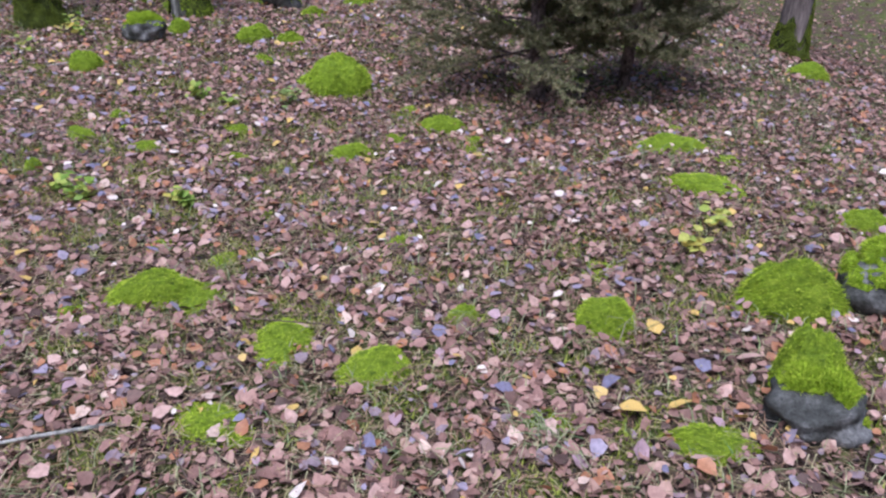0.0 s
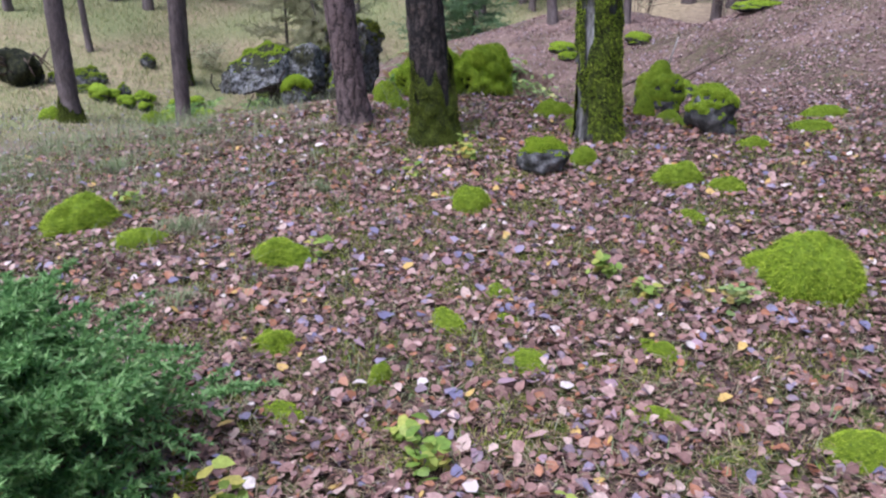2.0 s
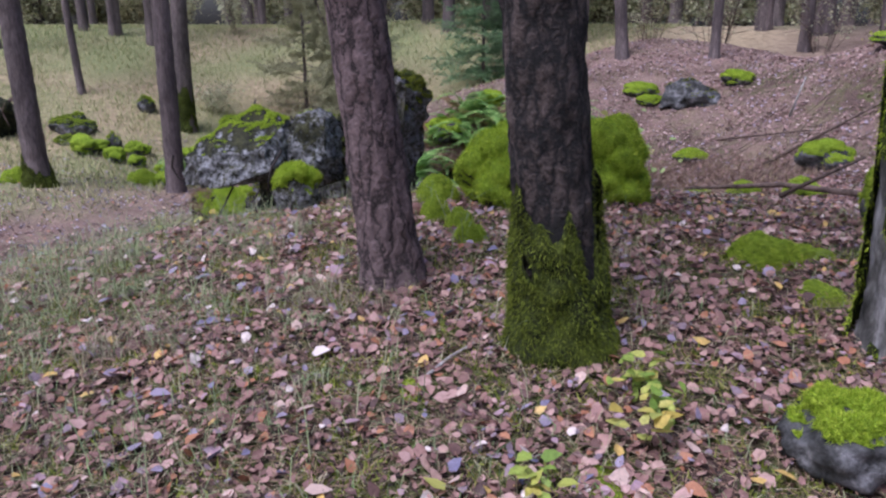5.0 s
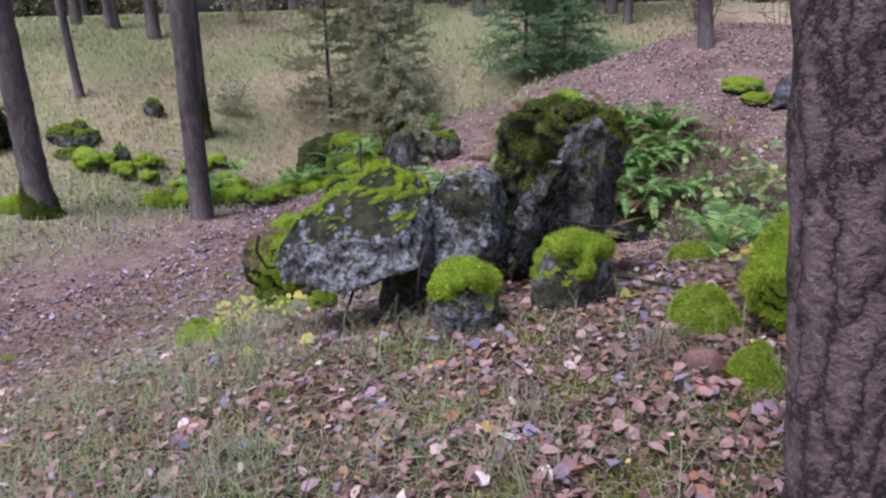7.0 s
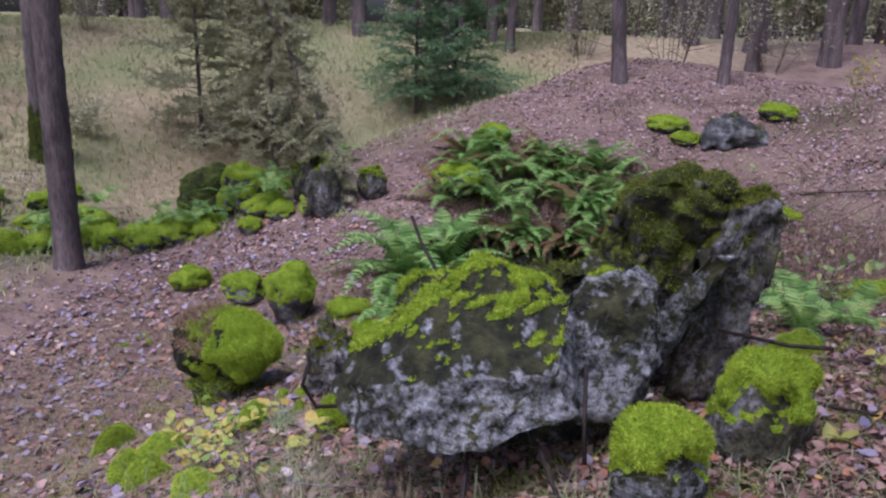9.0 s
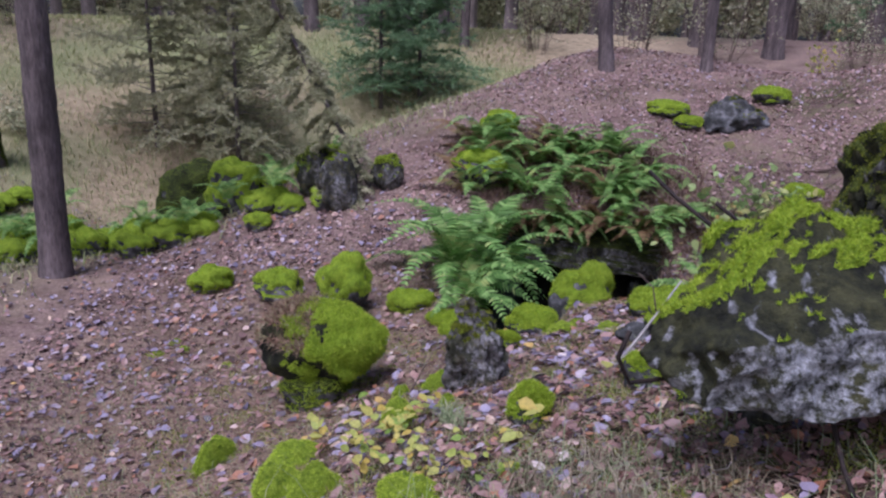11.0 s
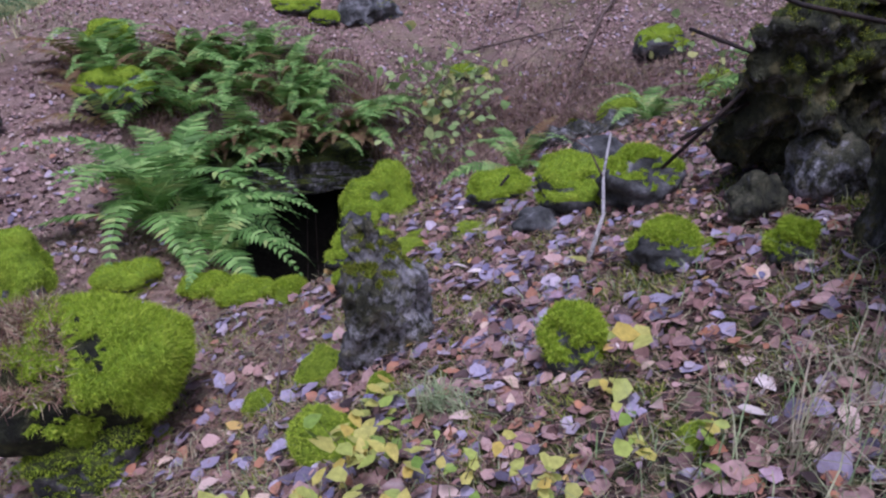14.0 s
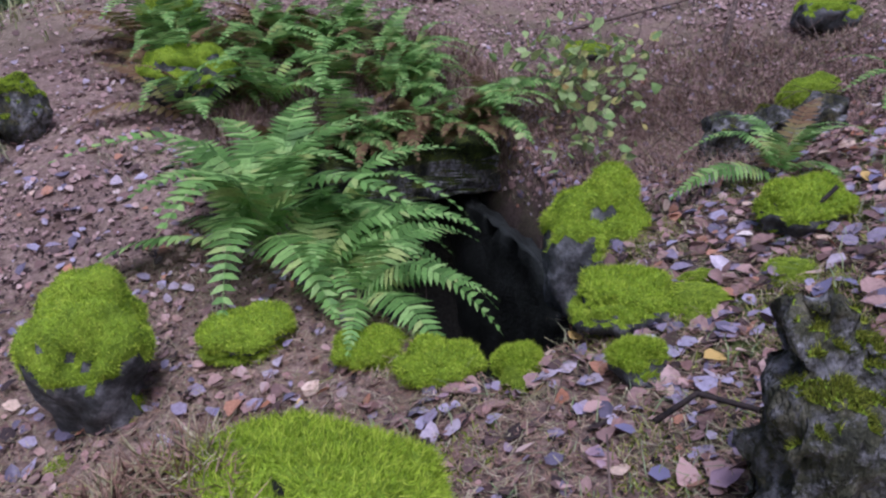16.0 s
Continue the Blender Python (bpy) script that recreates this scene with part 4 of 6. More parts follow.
# a dead spruce that leans over the grey rock
conifer("leaning_spruce", -10.55, 15.6, 4.2, 0.6, 0.15, 80, 50, M_NEEDLE_DULL, M_BARK_FAR, "leaning thin spruce with dry drooping twigs", trunk=0.035, per=50, length=0.07, width=0.008, droop=-0.9, twigs=12, lean=(-0.62, 0.2))
for x, y, h, w, s in ((-6.6, 25.5, 2.6, 2.6, 60), (-9.0, 28.2, 2.6, 2.8, 61), (-4.2, 27.0, 2.4, 2.6, 62), (-1.0, 26.5, 2.2, 2.4, 63), (3.0, 27.0, 2.6, 3.0, 64), (-18.5, 19.5, 0.8, 1.2, 65), (-22.0, 24.0, 1.4, 2.0, 66), (-12.6, 30.5, 2.6, 3.0, 67),
                      (-19.5, 28.5, 2.4, 3.0, 68), (-27.0, 25.5, 2.4, 3.0, 69), (-33.0, 22.5, 2.6, 3.4, 70), (0.5, 35.0, 3.0, 3.6, 71), (-8.0, 34.0, 3.2, 4.0, 72), (-16.0, 36.0, 3.2, 4.0, 73), (-25.0, 37.0, 3.2, 4.0, 74), (8.0, 32.0, 3.2, 4.0, 75)):
    shrub(x, y, h, w, s, M_SHRUB, "loose grey-green leafless-looking shrub in the open forest")
bushes = [shrub(-30.0 + 7 * k, 40.0, 3.2, 4.2, 200 + k, M_SHRUB, "hazy grey-green thicket far in the forest", 24, 5200, 0.15, group="far thickets") for k in range(4)]
rng = np.random.default_rng(8)
for i in range(75):
    a, r = radians(rng.uniform(38, 165)), rng.uniform(33, 62)
    x, y = -6 + r * math.cos(a), 8 + r * math.sin(a)
    copy_thing(bushes[i % 4], Matrix.Translation(at(x, y)) @ pose(0, 0, 0, 0, 0, rng.uniform(0, 360)) @ Matrix.Scale(rng.uniform(0.8, 1.7), 4))
shrub(-2.9, 23.5, 1.3, 1.3, 76, M_HERB_YELLOW, "thin sapling with sparse yellow leaves on the mound", 5, 110, 0.08, "yellow_sapling")

# ---- broken concrete of the ruin ----
def concrete(corners, seed, up, label, shoots=5000, dark=False, cover=0.4, cuts=3, rough=0.03, shade=None, stained=False, ragged=0.6, material=None, favour=None, crown=0.0):
    c = Vector((sum(p[0] for p in corners), sum(p[1] for p in corners), 0)) / len(corners)
    base = min(p[2] for p in corners)
    local = [(p[0] - c.x, p[1] - c.y, p[2] - base) for p in corners]
    return mossy(hull(local, cuts, rough, seed), "concrete_block", c.x, c.y, base, up, M_MOSS_DARK if dark else M_MOSS, M_TUFT_DARK if dark else M_TUFT, label, "concrete ruin", material or (M_CONCRETE_DARK if stained or dark else M_CONCRETE), 0, shoots, cover=cover, seed=seed, shade=shade, ragged=ragged, favour=favour, crown=crown)


concrete([(-7.74, 8.88, 0.58), (-7.92, 9.1, 0.68), (-7.66, 9.35, 1.08), (-7.35, 9.42, 1.2), (-7.0, 9.35, 1.12), (-6.9, 9.02, 0.76), (-7.33, 8.84, 0.6), (-7.15, 9.6, 0.62), (-7.2, 9.62, 1.08), (-7.66, 8.85, 0.84), (-6.98, 9.0, 0.92), (-6.92, 9.3, 0.7)],
         11, 1.12, "large tilted slab of grey broken concrete with mossy top", 9000, cuts=5, cover=1.3, rough=0.03, shade=(-2.2, 0.3, 0.6), crown=1.7, ragged=0.28, favour=(-0.75, 0.3, 0.0))
concrete([(-7.45, 9.38, 0.1), (-6.9, 9.38, 0.1), (-6.9, 9.6, 0.1), (-7.45, 9.65, 0.1), (-7.4, 9.42, 0.74), (-6.95, 9.42, 0.78), (-6.95, 9.55, 0.78), (-7.4, 9.6, 0.74)], 17, 1.2, "dark concrete rubble that the slab rests on", 500, True, shade=(0, 0, 1))
concrete([(-7.02, 9.2, 0.62), (-6.78, 9.24, 0.6), (-6.62, 9.36, 0.9), (-6.66, 9.42, 1.16), (-6.76, 9.45, 1.24), (-6.98, 9.42, 1.16), (-7.08, 9.3, 1.0), (-6.98, 9.65, 0.5), (-6.66, 9.65, 0.6), (-6.7, 9.7, 1.1)], 12, 1.15, "upright pale concrete chunk beside the slab", 1200, cuts=4, rough=0.03, shade=(-0.3, 0.2, 0.1))
concrete([(-6.94, 9.95, 1.25), (-6.91, 10.4, 1.2), (-6.81, 9.95, 1.42), (-6.78, 10.4, 1.37), (-6.6, 9.95, 1.5), (-6.57, 10.4, 1.45), (-6.41, 9.95, 1.47), (-6.38, 10.4, 1.42), (-6.42, 9.95, 1.26), (-6.39, 10.4, 1.21), (-6.59, 9.95, 0.96), (-6.56, 10.4, 0.91), (-6.73, 9.95, 0.4), (-6.7, 10.4, 0.36), (-6.88, 9.95, 0.4), (-6.85, 10.4, 0.36)],
         13, 0.2, "dark leaning concrete block overgrown with brown moss", 12000, True, cuts=4, rough=0.07, shade=(-0.3, -0.2, 0.5), stained=True)
concrete([(-6.47, 9.7, 1.23), (-6.44, 9.86, 1.18), (-6.38, 9.7, 1.23), (-6.35, 9.86, 1.18), (-6.43, 9.7, 1.11), (-6.4, 9.86, 1.06), (-6.58, 9.7, 0.86), (-6.55, 9.86, 0.81), (-6.68, 9.7, 0.64), (-6.65, 9.86, 0.5), (-6.74, 9.7, 0.72), (-6.71, 9.86, 0.6), (-6.63, 9.7, 0.99), (-6.6, 9.86, 0.94)], 19, 1.5,
         "pale broken concrete sliver leaning on the dark block", 300, cuts=4, rough=0.02, shade=(-0.2, 0.2, -0.1), material=M_CONCRETE)
concrete([(-6.41, 9.85, 1.38), (-6.38, 10.2, 1.33), (-6.26, 9.85, 1.47), (-6.23, 10.2, 1.42), (-6.17, 9.85, 1.36), (-6.14, 10.2, 1.31), (-6.2, 9.85, 1.15), (-6.17, 10.2, 1.1), (-6.28, 9.85, 0.9), (-6.25, 10.2, 0.85), (-6.32, 9.85, 0.5), (-6.29, 10.2, 0.45), (-6.58, 9.85, 0.48), (-6.55, 10.2, 0.45), (-6.56, 9.85, 0.86), (-6.53, 10.2, 0.81), (-6.44, 9.85, 1.13)], 18, 0.85,
         "jagged concrete block with pale streaks and dark moss", 6000, True, cuts=4, rough=0.05, shade=(-0.3, 0.0, 0.4), material=M_CONCRETE_MID)
concrete([(-7.34, 10.2, 0.86), (-7.24, 10.45, 0.52), (-7.12, 10.56, 0.3), (-6.93, 10.2, 1.08), (-6.6, 10.3, 1.12), (-6.55, 10.62, 0.4), (-6.85, 10.62, 0.26), (-7.12, 9.92, 1.0), (-6.75, 9.9, 1.1), (-6.75, 10.0, 0.34), (-7.1, 9.98, 0.52)], 20, 0.7,
         "dark overhanging concrete block with thin moss on its top", 5000, True, cuts=5, rough=0.07, shade=(-0.2, -0.2, 0.6), stained=True)
for x, y, w, h, s in ((-7.3, 10.12, 0.26, 0.2, 91), (-7.05, 10.02, 0.32, 0.3, 92), (-6.85, 10.3, 0.3, 0.4, 93)):
    bm = boulder_bm((w, w * 0.8, h), s, 4, 0.3)
    mossy(bm, "concrete_stub", x, y, float(ground(x, y)) - 0.04, 1.3, M_MOSS_DARK, M_TUFT_DARK, "rough grey concrete foot under the overhanging block", "concrete ruin", M_CONCRETE_MID, s * 30, 600, 0.02, 0.0, s, shade=(0.0, 0.0, 0.5))
for x, y, w, h, s, turn in ((-6.6, 8.98, 0.34, 0.36, 14, 20), (-6.22, 9.45, 0.42, 0.4, 15, 50)):
    bm = boulder_bm((w, w * 0.85, h), s, 4, 0.2)
    mossy(bm, "concrete_stub", x, y, float(ground(x, y)) - 0.03, 0.5, M_MOSS, M_TUFT, "short concrete stub with a thick moss cap", "concrete ruin", M_CONCRETE if s == 14 else M_CONCRETE_MID, turn, 5200, 0.055, 1.1, s, ragged=0.25, shade=(0.2, 0.0, 0.3))
# iron bars that stick out of the slabs
rebars = new("iron_bars")
for pts in (((-7.7, 9.1, 0.62), (-7.95, 9.02, 0.6), (-8.0, 9.0, 0.7), (-7.97, 9.0, 0.8)), ((-7.3, 9.0, 0.6), (-7.28, 8.85, 0.45), (-7.25, 8.72, 0.35)), ((-7.05, 9.05, 0.6), (-6.95, 8.85, 0.55), (-6.85, 8.8, 0.42)), ((-7.55, 9.5, 1.0), (-7.75, 9.75, 1.12), (-7.85, 9.9, 1.2)),
            ((-7.25, 9.6, 0.92), (-7.45, 9.92, 1.0), (-7.53, 10.01, 1.05)), ((-6.4, 9.7, 0.9), (-6.15, 9.55, 0.93), (-6.0, 9.5, 0.96)), ((-6.9, 9.15, 0.9), (-6.88, 9.0, 0.78), (-6.86, 8.93, 0.62)), ((-7.2, 10.2, 0.78), (-7.25, 10.6, 0.88)), ((-7.15, 10.3, 0.62), (-7.43, 10.42, 0.46)), ((-7.2, 10.25, 0.72), (-7.43, 10.51, 0.32)), ((-7.5, 11.62, 0.05), (-7.58, 11.68, -0.08), (-7.6, 11.74, -0.22)), ((-8.5, 10.9, -0.22), (-8.66, 11.1, -0.2), (-8.78, 11.12, -0.26)), ((-8.1, 10.5, -0.05), (-8.15, 10.42, -0.14), (-8.08, 10.35, -0.12))):
    bar("iron_bar", pts, 0.009, M_IRON, rebars)
tagged(rebars, "bent rusted iron bars sticking out of broken concrete", "iron bars")

# ---- boulders and mossy stones ----
bm = boulder_bm((0.88, 0.58, 0.54), 21, 5, 0.15, True)
straw_p, straw_n = spread(bm.copy(), 9000, 0.5)
left_side = straw_p[:, 0] < 0.02
round_boulder = mossy(bm, "mossy_boulder", -9.84, 11.2, -0.62, 0.34, M_MOSS, M_TUFT, "round boulder half bare and dark, half bright moss", "boulder", M_CRUST, 0, 12000, 0.03, 0.0, 2, favour=(1.5, -0.35, -0.55), ragged=0.14, length=0.028)
sv, sf = tufts(straw_p[left_side] + (0, 0, 0.006), straw_n[left_side] * 0.2, 0.075, 0.0035, 1.0)
tagged(part("dry_straw", from_arrays("dry_straw", sv, sf, M_NEEDLE_LITTER), None, round_boulder, "brown needles and straw lying on top"), kind="stuff")
mossy_stone(-9.8, 11.1, 0.46, 0.27, 22, 0.1, dark=True, label="low mossy stone under the round boulder")
for x, y, w, d, h, s in ((-5.0, 9.35, 0.62, 0.6, 0.55, 23), (-4.45, 9.65, 0.62, 0.55, 0.55, 24)):
    bm = boulder_bm((w, d, h), s, 5, 0.3)
    mossy(bm, "mossy_boulder", x, y, float(ground(x, y)) - 0.05, -0.35, M_MOSS, M_TUFT, "large boulder buried in thick bright moss", "boulder", M_CRUST, s * 20, 16000, 0.05, 0.2, s, length=0.028, ragged=0.3)
mossy(hull([(-0.17, -0.12, -0.05), (0.17, -0.11, -0.05), (0.16, 0.14, -0.05), (-0.15, 0.13, -0.05), (-0.16, -0.12, 0.36), (-0.13, 0.04, 0.57), (-0.04, 0.0, 0.59), (0.13, -0.09, 0.37), (0.17, 0.09, 0.32), (-0.11, 0.12, 0.45), (0.02, -0.17, 0.26), (0.2, 0.0, 0.18)], 4, 0.05, 25, 0.13),
      "concrete_stump", -8.65, 10.72, float(ground(-8.65, 10.72)) - 0.02, 0.95, M_MOSS, M_TUFT_DARK, "upright grey concrete stump with thin dark moss", "concrete ruin", M_CONCRETE_MID, -20, 2500, 0.015, 0.6, 25, shade=(0.1, 0.1, 0.3))
bm = boulder_bm((0.58, 0.4, 0.6), 26, 4, 0.28)
mossy(bm, "mossy_stone", -7.93, 12.44, -0.7, 0.5, M_MOSS, M_TUFT, "grey stone with a humped moss cap by the pit", "stone", M_STONE, 10, 5500, 0.06, 0.9, 26, ragged=0.15, length=0.024)
for x, y, w, h, s, up in ((-8.33, 11.8, 0.4, 0.17, 27, 0.4), (-8.94, 12.1, 0.26, 0.08, 28, -0.5), (-9.1, 12.42, 0.26, 0.08, 39, -0.5), (-9.5, 12.9, 0.4, 0.14, 29, -0.4), (-8.74, 11.84, 0.13, 0.09, 30, -0.3), (-7.47, 11.76, 0.38, 0.16, 31, 0.35), (-7.4, 11.16, 0.44, 0.24, 32, 0.3), (-7.3, 10.78, 0.4, 0.24, 33, 0.72),
                          (-7.72, 10.14, 0.3, 0.13, 34, 0.75), (-8.3, 9.95, 0.2, 0.17, 35, 0.3), (-7.55, 9.75, 0.16, 0.12, 36, 0.5), (-8.5, 11.5, 0.2, 0.1, 37, 0.6), (-7.66, 11.08, 0.26, 0.12, 38, 1.2), (-9.22, 15.83, 0.66, 0.42, 47, 0.35), (-6.95, 11.5, 0.4, 0.2, 46, 1.1)):
    mossy_stone(x, y, w, h, s, up)
for x, y, w, h in ((-8.12, 11.62, 0.34, 0.08), (-7.8, 11.5, 0.26, 0.06)):
    cushion(x, y, w, h, label="long low moss cushion along the rim of the pit")
for x, y, w, h, s, up in ((-10.13, 12.86, 0.44, 0.58, 40, 0.1), (-10.95, 13.35, 0.5, 0.3, 41, 0.35), (-11.8, 13.6, 0.38, 0.24, 42, -0.4), (-10.95, 15.35, 0.5, 0.66, 43, 0.85), (-11.35, 15.9, 0.6, 0.6, 44, 0.3), (-10.4, 15.75, 0.4, 0.42, 45, 0.6)):
    mossy_stone(x, y, w, h, s, up, dark=s > 42, material=M_CONCRETE_DARK if s > 42 else None)
# rubble of an old wall, mossy, towards the meadow
rng = np.random.default_rng(5)
for i in range(64):
    u = rng.random()
    x, y = -17.6 + 6.2 * u + rng.normal() * 0.35, rng.uniform(14.7, 17.4)
    w = rng.uniform(0.25, 0.6)
    mossy_stone(x, y, w, w * rng.uniform(0.4, 0.75), 100 + i, rng.choice((-0.4, 0.1)), label="mossy rubble stone of an old wall by the meadow", turn=rng.uniform(0, 360), shoots=1500)
mossy_stone(-13.6, 16.9, 1.2, 1.0, 140, -0.2, label="big rubble block under bright moss and ferns", dark=True)
mossy_stone(-12.9, 16.6, 0.8, 0.8, 141, 0.0, label="big rubble block under bright moss and ferns")
for x, y, w, h, s, up in ((-6.6, 18.5, 0.62, 0.2, 50, 0.1), (-6.35, 18.15, 0.42, 0.14, 51, 0.2), (-5.0, 18.9, 0.55, 0.22, 53, 0.1), (-9.1, 17.3, 0.46, 0.3, 54, -0.4), (-5.2, 16.3, 0.5, 0.14, 55, 0.5), (-2.6, 18.4, 0.9, 0.2, 56, 0.2), (-3.3, 15.0, 0.6, 0.3, 57, 0.5)):
    mossy_stone(x, y, w, h, s, up, label="mossy stone lying on the leaf-covered mound")
mossy(hull([(-0.55, -0.3, -0.1), (0.55, -0.25, -0.1), (0.5, 0.3, -0.1), (-0.5, 0.3, -0.1), (-0.38, -0.1, 0.34), (-0.05, 0.0, 0.46), (0.5, 0.05, 0.12), (0.2, -0.3, 0.16)], 4, 0.05, 52), "mossy_stone", -5.65, 18.3, float(ground(-5.65, 18.3)), 0.95, M_MOSS_DARK, M_TUFT_DARK,
      "dark wedge-shaped stone on the leaf-covered mound", "stone", M_STONE, 10, 2500, 0.03, 0.3, 52)
mossy_stone(-1.86, 8.8, 0.42, 0.38, 58, 0.35, label="squarish dark stone with a mossy top")
mossy_stone(-2.85, 7.2, 0.4, 0.22, 59, 0.75, label="low grey-green stone lying in fallen leaves")
mossy_stone(-2.62, 10.2, 0.45, 0.5, 60, 0.0, label="mossy stone near the pale tree")
mossy_stone(1.14, 2.04, 0.34, 0.17, 61, 0.9, label="pale grey stone under a moss cushion")
mossy_stone(1.75, 2.75, 0.36, 0.28, 62, 0.5, label="dark stone beside a moss cushion")
bm = boulder_bm((0.17, 0.13, 0.09), 63, 3, 0.15)
part("stone", bm, noisy("reddish_granite", ((0.3, (0.2, 0.1, 0.08)), (0.7, (0.45, 0.26, 0.22))), 20), tagged(new("red_stone"), "small reddish stone in the leaves", "stone"))
bpy.data.objects["red_stone"].location = at(-5.42, 8.74)
# the buried wall behind the pit
concrete([(-9.0, 14.75, -0.75), (-6.6, 15.0, -0.95), (-6.6, 15.05, -0.65), (-8.9, 14.8, -0.4), (-9.0, 16.8, -0.7), (-6.4, 16.9, -0.9), (-6.4, 16.8, -0.2), (-8.9, 16.7, -0.1)], 71, 0.3, "dark concrete roof slab over the pit under moss", 6000, True, cuts=4, rough=0.06)
concrete([(-7.0, 13.3, -3.2), (-6.75, 13.3, -3.2), (-6.7, 13.4, -1.25), (-7.0, 13.35, -1.2), (-7.0, 15.9, -3.2), (-6.7, 15.9, -3.2), (-6.7, 15.9, -0.95), (-6.95, 15.9, -0.9)], 72, 0.8, "concrete side wall of the dark pit", 600, True, shade=(0, 0, 1))
# pit lining: shade put into its near-black colour; the floor is added, unseen
for corners, seed, what in (([(-8.95, 15.45, -3.6), (-6.9, 15.45, -3.6), (-6.9, 15.5, -0.8), (-8.95, 15.5, -0.7), (-8.95, 15.8, -3.6), (-6.9, 15.8, -3.6), (-6.9, 15.75, -0.8), (-8.95, 15.75, -0.7)], 74, "concrete wall at the back of the pit, shade put into its near-black colour"),
                            ([(-8.8, 13.3, -3.6), (-8.6, 13.3, -3.6), (-8.58, 13.35, -0.95), (-8.8, 13.3, -0.9), (-8.8, 15.5, -3.6), (-8.6, 15.5, -3.6), (-8.58, 15.5, -0.85), (-8.8, 15.5, -0.8)], 75, "concrete side of the pit, shade put into its near-black colour"),
                            ([(-7.3, 13.6, -3.6), (-7.1, 13.6, -3.6), (-7.1, 13.6, -1.2), (-7.32, 13.65, -1.1), (-7.3, 15.5, -3.6), (-7.1, 15.5, -3.6), (-7.1, 15.5, -0.95), (-7.3, 15.5, -0.9)], 76, "concrete side of the pit, shade put into its near-black colour"),
                            ([(-8.8, 12.5, -3.7), (-7.1, 12.5, -3.7), (-7.1, 15.6, -3.7), (-8.8, 15.6, -3.7), (-8.8, 12.5, -2.6), (-7.1, 12.5, -2.5), (-7.1, 15.6, -3.0), (-8.8, 15.6, -3.1)], 77, "unseen pit floor, added near-black for the deep shade")):
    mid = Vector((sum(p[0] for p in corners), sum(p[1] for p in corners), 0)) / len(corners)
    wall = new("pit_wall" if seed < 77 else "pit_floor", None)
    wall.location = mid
    part("slab", hull([(p[0] - mid.x, p[1] - mid.y, p[2]) for p in corners], 4, 0.04, seed), M_CONCRETE_PIT_SHADE, wall)
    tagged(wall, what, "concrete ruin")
concrete([(-6.05, 13.65, -0.95), (-5.2, 13.2, -0.8), (-5.2, 13.22, -0.16), (-6.0, 13.68, -0.3), (-5.85, 14.0, -0.95), (-5.0, 13.55, -0.8), (-5.85, 13.95, -0.25), (-5.0, 13.5, -0.1)], 73, 1.2, "low grey concrete edge under the slope", 600, True, cuts=4, rough=0.08)

# ---- moss cushions on the ground ----
for x, y, w, h in ((-1.23, 2.85, 0.35, 0.13), (-0.64, 2.55, 0.33, 0.08), (-0.26, 2.36, 0.3, 0.08), (0.05, 2.68, 0.16, 0.06), (0.6, 2.62, 0.28, 0.13), (1.36, 2.72, 0.38, 0.22), (1.18, 2.18, 0.3, 0.26), (1.5, 4.2, 0.5, 0.08), (1.5, 5.0, 0.5, 0.1),
                   (-0.88, 6.15, 0.6, 0.25), (-1.84, 7.35, 0.4, 0.15), (-1.49, 7.3, 0.3, 0.12), (-3.02, 6.35, 0.32, 0.16), (-1.33, 4.6, 0.2, 0.06), (-2.37, 5.35, 0.22, 0.06), (-0.04, 5.3, 0.36, 0.1), (3.79, 8.0, 0.5, 0.15), (2.11, 3.6, 0.3, 0.1), (-0.75, 2.05, 0.32, 0.06), (-0.23, 3.42, 0.16, 0.05)):
    cushion(x, y, w, h)
for x, y, w, h in ((-0.36, 5.0, 0.22, 0.06), (0.8, 1.95, 0.26, 0.07), (-5.28, 5.0, 0.52, 0.2), (-4.69, 4.98, 0.36, 0.09), (-3.69, 5.15, 0.38, 0.16), (-2.59, 7.48, 0.26, 0.14), (-1.64, 6.75, 0.26, 0.07), (-3.3, 8.7, 0.36, 0.15), (-2.55, 9.2, 0.22, 0.25), (-2.3, 9.15, 0.26, 0.12),
                   (-1.0, 12.0, 0.6, 0.16), (-1.08, 9.6, 0.45, 0.12), (-1.46, 8.4, 0.28, 0.12), (-4.8, 8.35, 0.22, 0.12), (-2.46, 4.92, 0.28, 0.07), (-2.22, 5.08, 0.15, 0.05), (-1.99, 4.8, 0.27, 0.06), (-1.46, 5.1, 0.2, 0.06), (-3.09, 4.36, 0.25, 0.1), (-2.5, 4.36, 0.16, 0.08)):
    cushion(x, y, w, h)
for x, y, w, h in ((-1.0, 6.3, 0.5, 0.1), (-4.98, 8.55, 0.2, 0.13), (-4.31, 6.96, 0.17, 0.04), (-15.3, 14.3, 0.5, 0.3), (-16.3, 12.4, 0.6, 0.25), (-4.6, 14.0, 0.5, 0.2), (-4.0, 13.4, 0.45, 0.18), (-3.4, 13.2, 0.6, 0.2), (-5.23, 8.7, 0.22, 0.18), (-9.6, 10.1, 0.4, 0.12), (-8.75, 9.3, 0.36, 0.1),
                   (-5.85, 10.8, 0.32, 0.16), (-10.24, 10.4, 0.35, 0.18), (-9.55, 9.75, 0.34, 0.18), (-9.3, 9.6, 0.3, 0.17), (-9.04, 10.3, 0.33, 0.17), (-8.88, 10.85, 0.24, 0.12), (-8.78, 10.45, 0.12, 0.09), (-9.15, 10.9, 0.16, 0.1), (-5.5, 9.2, 0.35, 0.2), (-8.8, 11.78, 0.15, 0.1)):
    cushion(x, y, w, h)
rng = np.random.default_rng(12)
